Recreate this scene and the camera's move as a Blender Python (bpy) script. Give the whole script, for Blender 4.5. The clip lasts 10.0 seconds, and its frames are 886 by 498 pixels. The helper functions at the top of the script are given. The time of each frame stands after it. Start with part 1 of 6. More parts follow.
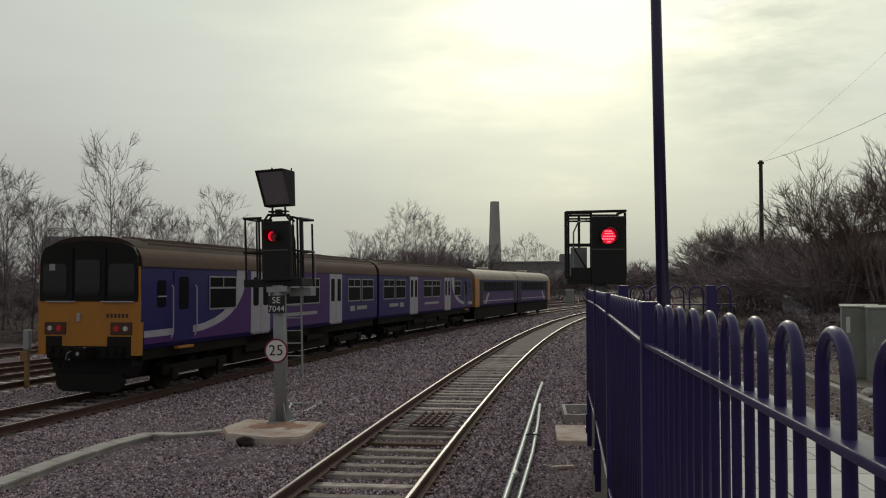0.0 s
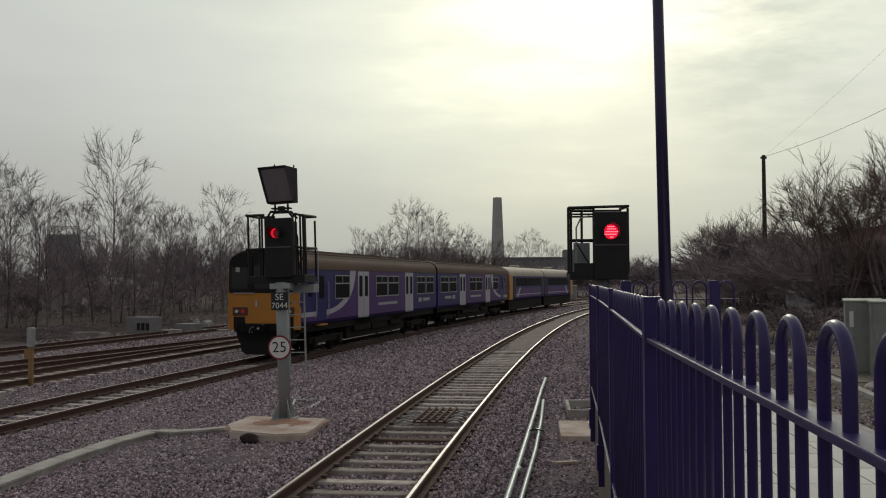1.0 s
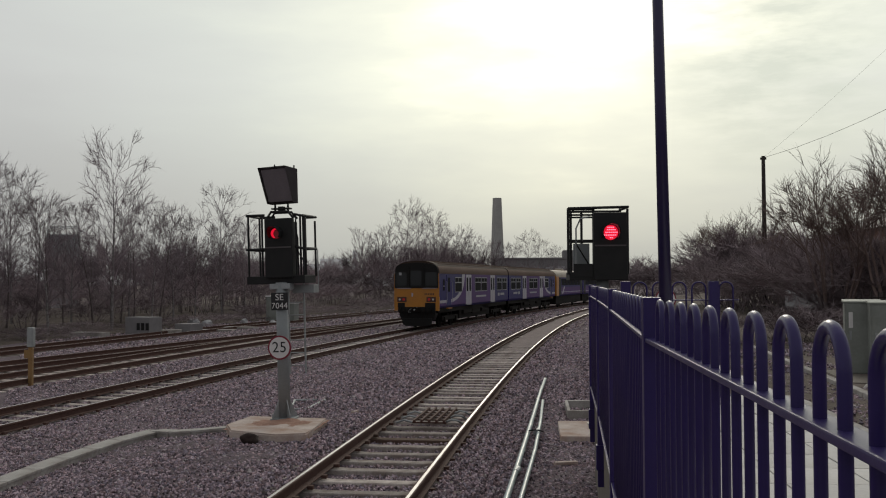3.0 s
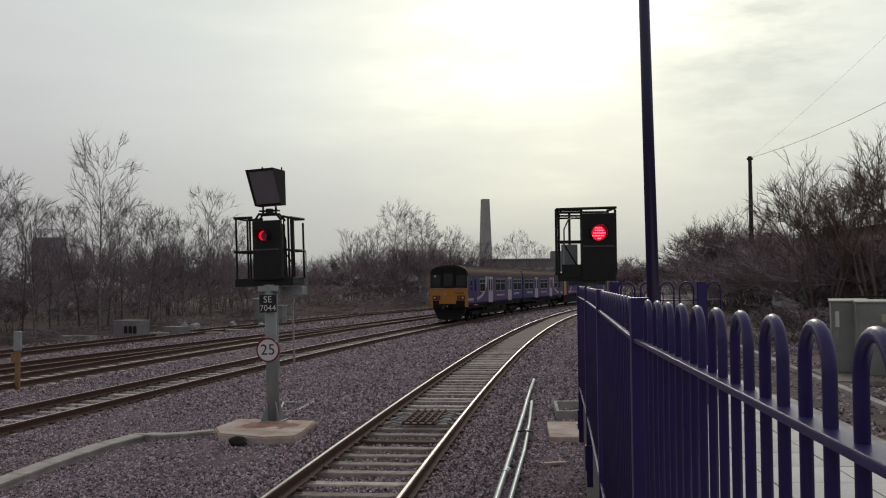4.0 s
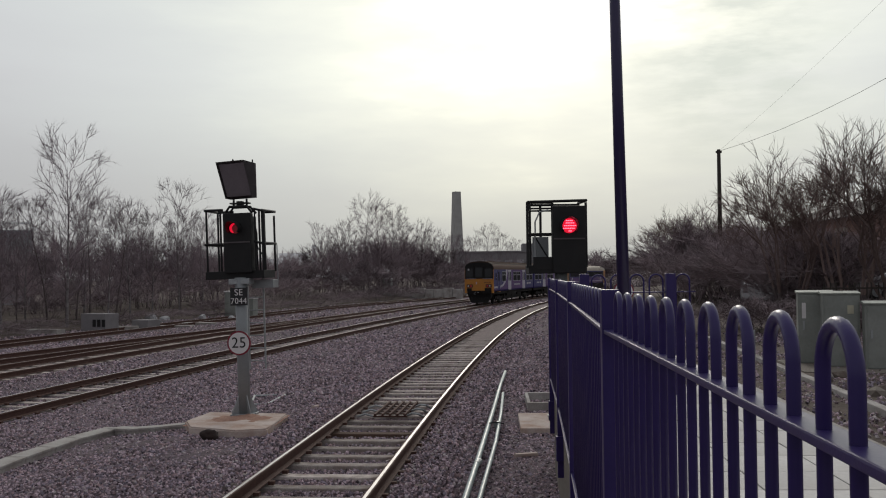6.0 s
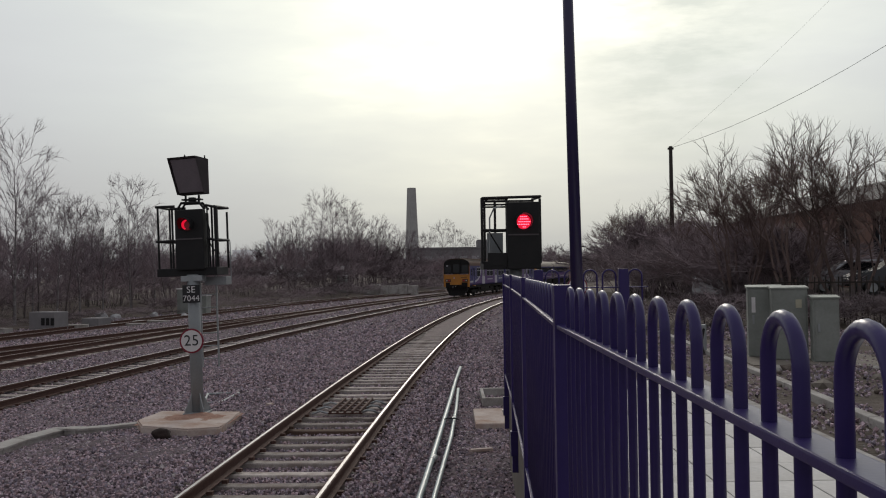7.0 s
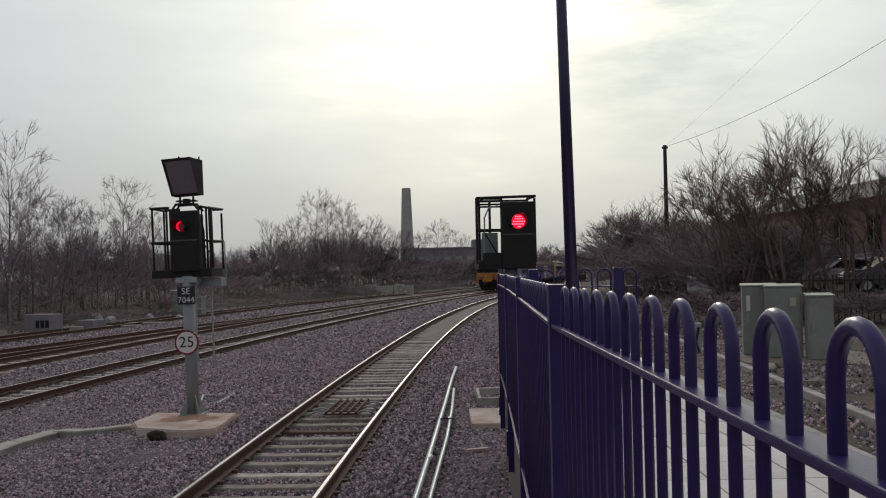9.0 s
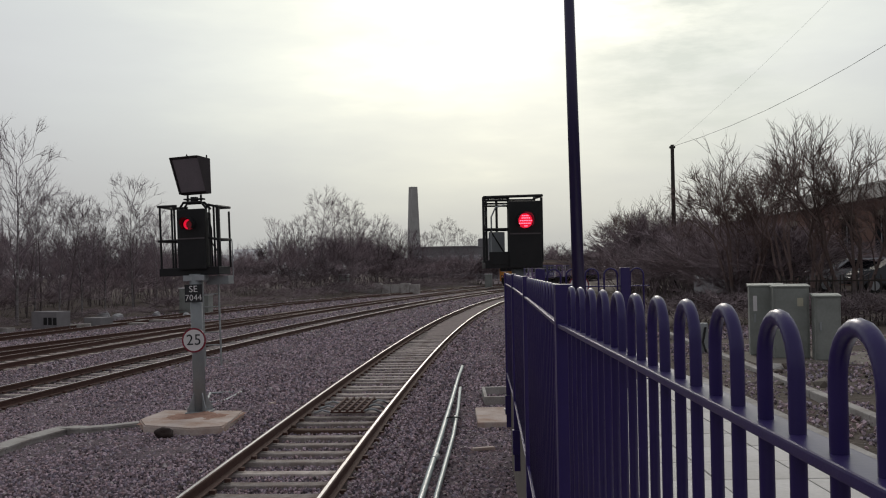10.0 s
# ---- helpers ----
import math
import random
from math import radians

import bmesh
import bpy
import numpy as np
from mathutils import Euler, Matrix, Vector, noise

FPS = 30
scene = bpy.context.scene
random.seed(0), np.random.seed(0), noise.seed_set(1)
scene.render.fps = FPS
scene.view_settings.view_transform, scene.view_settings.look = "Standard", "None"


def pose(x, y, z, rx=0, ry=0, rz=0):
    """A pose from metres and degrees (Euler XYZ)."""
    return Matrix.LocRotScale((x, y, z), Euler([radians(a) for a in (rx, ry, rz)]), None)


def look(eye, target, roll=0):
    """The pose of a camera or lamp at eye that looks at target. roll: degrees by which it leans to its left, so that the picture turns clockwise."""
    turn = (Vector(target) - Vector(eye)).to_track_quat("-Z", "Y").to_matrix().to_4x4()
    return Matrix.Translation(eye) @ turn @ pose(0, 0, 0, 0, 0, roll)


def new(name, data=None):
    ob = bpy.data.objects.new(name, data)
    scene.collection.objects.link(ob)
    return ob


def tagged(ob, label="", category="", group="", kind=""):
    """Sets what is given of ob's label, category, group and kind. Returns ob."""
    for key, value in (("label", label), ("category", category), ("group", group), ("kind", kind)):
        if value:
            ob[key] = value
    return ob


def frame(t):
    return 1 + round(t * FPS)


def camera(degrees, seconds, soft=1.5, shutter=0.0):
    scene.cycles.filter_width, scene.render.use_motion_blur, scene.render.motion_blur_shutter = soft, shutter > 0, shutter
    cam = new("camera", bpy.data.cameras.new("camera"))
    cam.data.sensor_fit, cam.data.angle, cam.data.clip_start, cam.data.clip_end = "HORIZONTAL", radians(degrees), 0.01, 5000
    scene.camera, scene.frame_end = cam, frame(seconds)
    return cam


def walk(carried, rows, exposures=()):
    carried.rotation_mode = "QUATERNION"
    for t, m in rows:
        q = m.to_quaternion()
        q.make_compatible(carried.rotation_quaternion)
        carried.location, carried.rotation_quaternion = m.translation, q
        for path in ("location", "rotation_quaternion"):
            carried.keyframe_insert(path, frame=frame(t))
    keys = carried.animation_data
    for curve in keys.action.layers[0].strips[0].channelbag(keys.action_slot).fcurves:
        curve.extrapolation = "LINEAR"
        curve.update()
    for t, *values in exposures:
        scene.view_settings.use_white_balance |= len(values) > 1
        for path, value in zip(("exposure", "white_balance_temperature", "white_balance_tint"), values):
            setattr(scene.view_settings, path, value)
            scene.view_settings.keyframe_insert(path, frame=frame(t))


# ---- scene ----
cam = camera(49.0, 10.0, soft=1.1)
# seconds, x, y, z, heading to the right of north, tilt up, lean (degrees)
PATH = [
    (0, -0.007, 0.050, 2.357, -5.152, 2.103, -0.081),
    (0.5, -0.005, 0.052, 2.356, -5.117, 2.065, -0.281),
    (1, -0.005, 0.047, 2.356, -5.320, 1.879, -0.334),
    (1.5, -0.007, 0.033, 2.356, -5.220, 1.769, -0.345),
    (2, -0.004, 0.035, 2.357, -5.369, 1.746, -0.258),
    (2.5, -0.006, 0.032, 2.356, -5.398, 1.822, -0.307),
    (4, -0.006, 0.019, 2.356, -4.614, 1.980, -0.552),
    (4.5, -0.004, 0.033, 2.354, -4.208, 1.941, -1.073),
    (5, -0.005, 0.036, 2.357, -3.917, 1.946, -0.771),
    (6.3, -0.010, -0.013, 2.355, -2.113, 1.363, -0.857),
    (6.5, -0.003, 0.001, 2.354, -1.360, 1.295, -1.037),
    (7, -0.003, -0.001, 2.355, -0.287, 1.266, -0.866),
    (7.5, -0.001, -0.001, 2.355, -0.089, 1.282, -0.939),
    (8, -0.002, -0.008, 2.355, -0.014, 1.219, -1.045),
    (8.5, -0.004, -0.007, 2.355, 0.053, 1.234, -1.119),
    (9, -0.001, -0.004, 2.355, 0.004, 1.266, -1.180),
    (9.5, -0.002, -0.017, 2.357, -0.138, 1.318, -1.059),
    (10, -0.003, -0.021, 2.357, -0.391, 1.206, -0.958),
]


def aim(x, y, z, heading, tilt, lean):
    h, p = radians(heading), radians(tilt)
    way = Vector((math.sin(h) * math.cos(p), math.cos(h) * math.cos(p), math.sin(p)))
    return look((x, y, z), Vector((x, y, z)) + way * 10, lean)


walk(cam, [(row[0], aim(*row[1:])) for row in PATH],
     [(0, -0.08, 6780, 3), (1.0, -0.05, 6680, 5), (2.5, 0.02, 6600, 7), (4.5, 0.04, 6420, 10), (7.0, 0.06, 6350, 11), (10.0, 0.06, 6350, 11)])

# ---- light: a veiled low sun ahead, under thin cloud ----
SUN_AZ, SUN_EL = radians(4.0), radians(24.0)
SUN_WAY = Vector((math.sin(SUN_AZ) * math.cos(SUN_EL), math.cos(SUN_AZ) * math.cos(SUN_EL), math.sin(SUN_EL)))


def make_world():
    world = bpy.data.worlds.new("sky")
    scene.world = world
    world.use_nodes = True
    nt = world.node_tree
    nt.nodes.clear()
    N, L = nt.nodes.new, nt.links.new
    out, bg = N("ShaderNodeOutputWorld"), N("ShaderNodeBackground")
    sky = N("ShaderNodeTexSky")
    sky.sky_type, sky.sun_disc = "NISHITA", False
    sky.sun_elevation, sky.sun_rotation = SUN_EL, SUN_AZ
    sky.dust_density, sky.air_density = 4.0, 1.0
    tc = N("ShaderNodeTexCoord")
    norm = N("ShaderNodeVectorMath"); norm.operation = "NORMALIZE"
    L(tc.outputs["Generated"], norm.inputs[0])
    dot = N("ShaderNodeVectorMath"); dot.operation = "DOT_PRODUCT"
    dot.inputs[1].default_value = SUN_WAY
    L(norm.outputs[0], dot.inputs[0])
    # thin cloud, brightest round the sun
    ramp = N("ShaderNodeValToRGB")
    cr = ramp.color_ramp
    cr.interpolation = "B_SPLINE"
    stops = [(0.0, (0.36, 0.36, 0.37)), (0.60, (0.46, 0.46, 0.475)), (0.82, (0.60, 0.605, 0.605)), (0.915, (0.655, 0.69, 0.675)),
             (0.962, (0.84, 0.875, 0.78)), (0.983, (1.15, 1.15, 0.95)), (1.0, (1.9, 1.85, 1.6))]
    cr.elements[0].position, cr.elements[1].position = 0.0, 1.0
    for p, c in stops[1:-1]:
        cr.elements.new(p)
    for e, (p, c) in zip(sorted(cr.elements, key=lambda e: e.position), stops):
        e.position, e.color = p, (*c, 1)
    sep = N("ShaderNodeSeparateXYZ"); L(norm.outputs[0], sep.inputs[0])
    # soft cloud streaks lying flat
    mp = N("ShaderNodeMapping"); mp.inputs["Scale"].default_value = (2.2, 2.2, 9.0)
    L(norm.outputs[0], mp.inputs[0])
    noi = N("ShaderNodeTexNoise"); noi.inputs["Scale"].default_value = 1.6
    noi.inputs["Detail"].default_value, noi.inputs["Roughness"].default_value = 5.0, 0.55
    L(mp.outputs[0], noi.inputs[0])
    mr = N("ShaderNodeMapRange")
    mr.inputs[1].default_value, mr.inputs[2].default_value = 0.3, 0.7
    mr.inputs[3].default_value, mr.inputs[4].default_value = -0.020, 0.020
    L(noi.outputs[0], mr.inputs[0])
    add = N("ShaderNodeMath"); add.operation = "ADD"
    L(dot.outputs["Value"], add.inputs[0]); L(mr.outputs[0], add.inputs[1])
    L(add.outputs[0], ramp.inputs[0])
    # haze: the cloud is greyer towards the horizon
    low = N("ShaderNodeMapRange")
    low.inputs[1].default_value, low.inputs[2].default_value = 0.0, 0.20
    low.inputs[3].default_value, low.inputs[4].default_value = 0.66, 1.0
    L(sep.outputs[2], low.inputs[0])
    dim = N("ShaderNodeMix"); dim.data_type, dim.blend_type = "RGBA", "MULTIPLY"
    dim.inputs[0].default_value = 1.0
    # a greyer, torn bank of cloud to one side of the sun
    bank = N("ShaderNodeVectorMath"); bank.operation = "DOT_PRODUCT"
    az, el = radians(13.5), radians(12.5)
    bank.inputs[1].default_value = (math.sin(az) * math.cos(el), math.cos(az) * math.cos(el), math.sin(el))
    L(norm.outputs[0], bank.inputs[0])
    near = N("ShaderNodeMapRange")
    near.inputs[1].default_value, near.inputs[2].default_value = math.cos(radians(7.5)), 1.0
    L(bank.outputs["Value"], near.inputs[0])
    puff = N("ShaderNodeTexNoise"); puff.inputs["Scale"].default_value = 3.4
    puff.inputs["Detail"].default_value, puff.inputs["Roughness"].default_value = 6.0, 0.6
    L(mp.outputs[0], puff.inputs[0])
    pm = N("ShaderNodeMapRange")
    pm.inputs[1].default_value, pm.inputs[2].default_value = 0.38, 0.60
    L(puff.outputs[0], pm.inputs[0])
    veil = N("ShaderNodeMath"); veil.operation = "MULTIPLY"
    L(near.outputs[0], veil.inputs[0]); L(pm.outputs[0], veil.inputs[1])
    grey = N("ShaderNodeMix"); grey.data_type = "RGBA"
    grey.inputs[7].default_value = (0.60, 0.655, 0.60, 1)
    L(veil.outputs[0], grey.inputs[0]); L(ramp.outputs[0], grey.inputs[6])
    L(grey.outputs[2], dim.inputs[6]); L(low.outputs[0], dim.inputs[7])
    sc = N("ShaderNodeMix"); sc.data_type, sc.blend_type = "RGBA", "MULTIPLY"
    sc.inputs[0].default_value, sc.inputs[7].default_value = 1.0, (0.06, 0.06, 0.06, 1)
    L(sky.outputs[0], sc.inputs[6])
    mix = N("ShaderNodeMix"); mix.data_type = "RGBA"
    mix.inputs[0].default_value = 0.94
    L(sc.outputs[2], mix.inputs[6]); L(dim.outputs[2], mix.inputs[7])
    L(mix.outputs[2], bg.inputs[0])
    bg.inputs[1].default_value = 1.0
    L(bg.outputs[0], out.inputs[0])


make_world()
sun = new("sun", bpy.data.lights.new("sun", "SUN"))
sun.data.energy, sun.data.angle, sun.data.color = 0.6, radians(14), (1.0, 0.93, 0.8)
sun.matrix_world = look(SUN_WAY * 100, (0, 0, 0))


# ---- materials ----
def mat(name, color, rough=0.7, metal=0.0, vary=0.25, scale=6.0, bump=0.0, bump_scale=60.0, dirt=None, dirt_amount=0.4,
        dirt_scale=1.5, island=0.0, objrand=0.0, glow=None, spec=0.5, stretch=(1, 1, 1), coat=0.0):
    """A surface with variation at two scales, a little relief, and dirt in soft patches."""
    m = bpy.data.materials.new(name)
    m.use_nodes = True
    nt = m.node_tree
    N, L = nt.nodes.new, nt.links.new
    b = nt.nodes["Principled BSDF"]
    b.inputs["Roughness"].default_value, b.inputs["Metallic"].default_value = rough, metal
    b.inputs["Specular IOR Level"].default_value = spec
    b.inputs["Coat Weight"].default_value = coat
    tc = N("ShaderNodeTexCoord")
    mp = N("ShaderNodeMapping"); mp.inputs["Scale"].default_value = stretch
    L(tc.outputs["Object"], mp.inputs[0])
    n1 = N("ShaderNodeTexNoise"); n1.inputs["Scale"].default_value = scale
    n1.inputs["Detail"].default_value = 6.0
    L(mp.outputs[0], n1.inputs[0])
    n2 = N("ShaderNodeTexNoise"); n2.inputs["Scale"].default_value = scale * 9
    n2.inputs["Detail"].default_value = 3.0
    L(mp.outputs[0], n2.inputs[0])
    sm = N("ShaderNodeMath"); sm.operation = "MULTIPLY_ADD"; sm.inputs[1].default_value = 0.5
    L(n2.outputs[0], sm.inputs[0]); 
    hm = N("ShaderNodeMath"); hm.operation = "MULTIPLY"; hm.inputs[1].default_value = 0.5
    L(n1.outputs[0], hm.inputs[0]); L(hm.outputs[0], sm.inputs[2])
    last = sm.outputs[0]
    for amount, kind in ((island, 0), (objrand, 1)):
        if amount:
            src = N("ShaderNodeNewGeometry") if kind == 0 else N("ShaderNodeObjectInfo")
            o = src.outputs["Random Per Island"] if kind == 0 else src.outputs["Random"]
            ma = N("ShaderNodeMath"); ma.operation = "MULTIPLY_ADD"
            ma.inputs[1].default_value, = (amount,)
            L(o, ma.inputs[0]); L(last, ma.inputs[2])
            sb = N("ShaderNodeMath"); sb.operation = "SUBTRACT"; sb.inputs[1].default_value = amount / 2
            L(ma.outputs[0], sb.inputs[0])
            last = sb.outputs[0]
    mr = N("ShaderNodeMapRange"); mr.clamp = False
    mr.inputs[1].default_value, mr.inputs[2].default_value = 0.25, 0.75
    mr.inputs[3].default_value, mr.inputs[4].default_value = 1 - vary, 1 + vary
    L(last, mr.inputs[0])
    mul = N("ShaderNodeMix"); mul.data_type, mul.blend_type = "RGBA", "MULTIPLY"
    mul.inputs[0].default_value, mul.inputs[6].default_value = 1.0, (*color, 1)
    L(mr.outputs[0], mul.inputs[7])
    col = mul.outputs[2]
    if dirt:
        n3 = N("ShaderNodeTexNoise"); n3.inputs["Scale"].default_value = dirt_scale
        n3.inputs["Detail"].default_value, n3.inputs["Roughness"].default_value = 8.0, 0.65
        L(mp.outputs[0], n3.inputs[0])
        dr = N("ShaderNodeMapRange")
        dr.inputs[1].default_value, dr.inputs[2].default_value = 0.42, 0.68
        dr.inputs[4].default_value = dirt_amount
        L(n3.outputs[0], dr.inputs[0])
        dm = N("ShaderNodeMix"); dm.data_type = "RGBA"
        dm.inputs[7].default_value = (*dirt, 1)
        L(dr.outputs[0], dm.inputs[0]); L(col, dm.inputs[6])
        col = dm.outputs[2]
    L(col, b.inputs["Base Color"])
    if bump:
        bn = N("ShaderNodeTexNoise"); bn.inputs["Scale"].default_value = bump_scale
        bn.inputs["Detail"].default_value = 4.0
        L(tc.outputs["Object"], bn.inputs[0])
        bp = N("ShaderNodeBump"); bp.inputs["Strength"].default_value = bump
        bp.inputs["Distance"].default_value = 0.6 / bump_scale
        L(bn.outputs[0], bp.inputs["Height"]); L(bp.outputs[0], b.inputs["Normal"])
    if glow:
        b.inputs["Emission Color"].default_value = (*glow[:3], 1)
        b.inputs["Emission Strength"].default_value = glow[3]
    return m


def glass(name, color, rough=0.06, spec=0.22, ior=1.45):
    m = mat(name, color, rough=rough, vary=0.15, scale=2.0, spec=spec)
    m.node_tree.nodes["Principled BSDF"].inputs["IOR"].default_value = ior
    return m


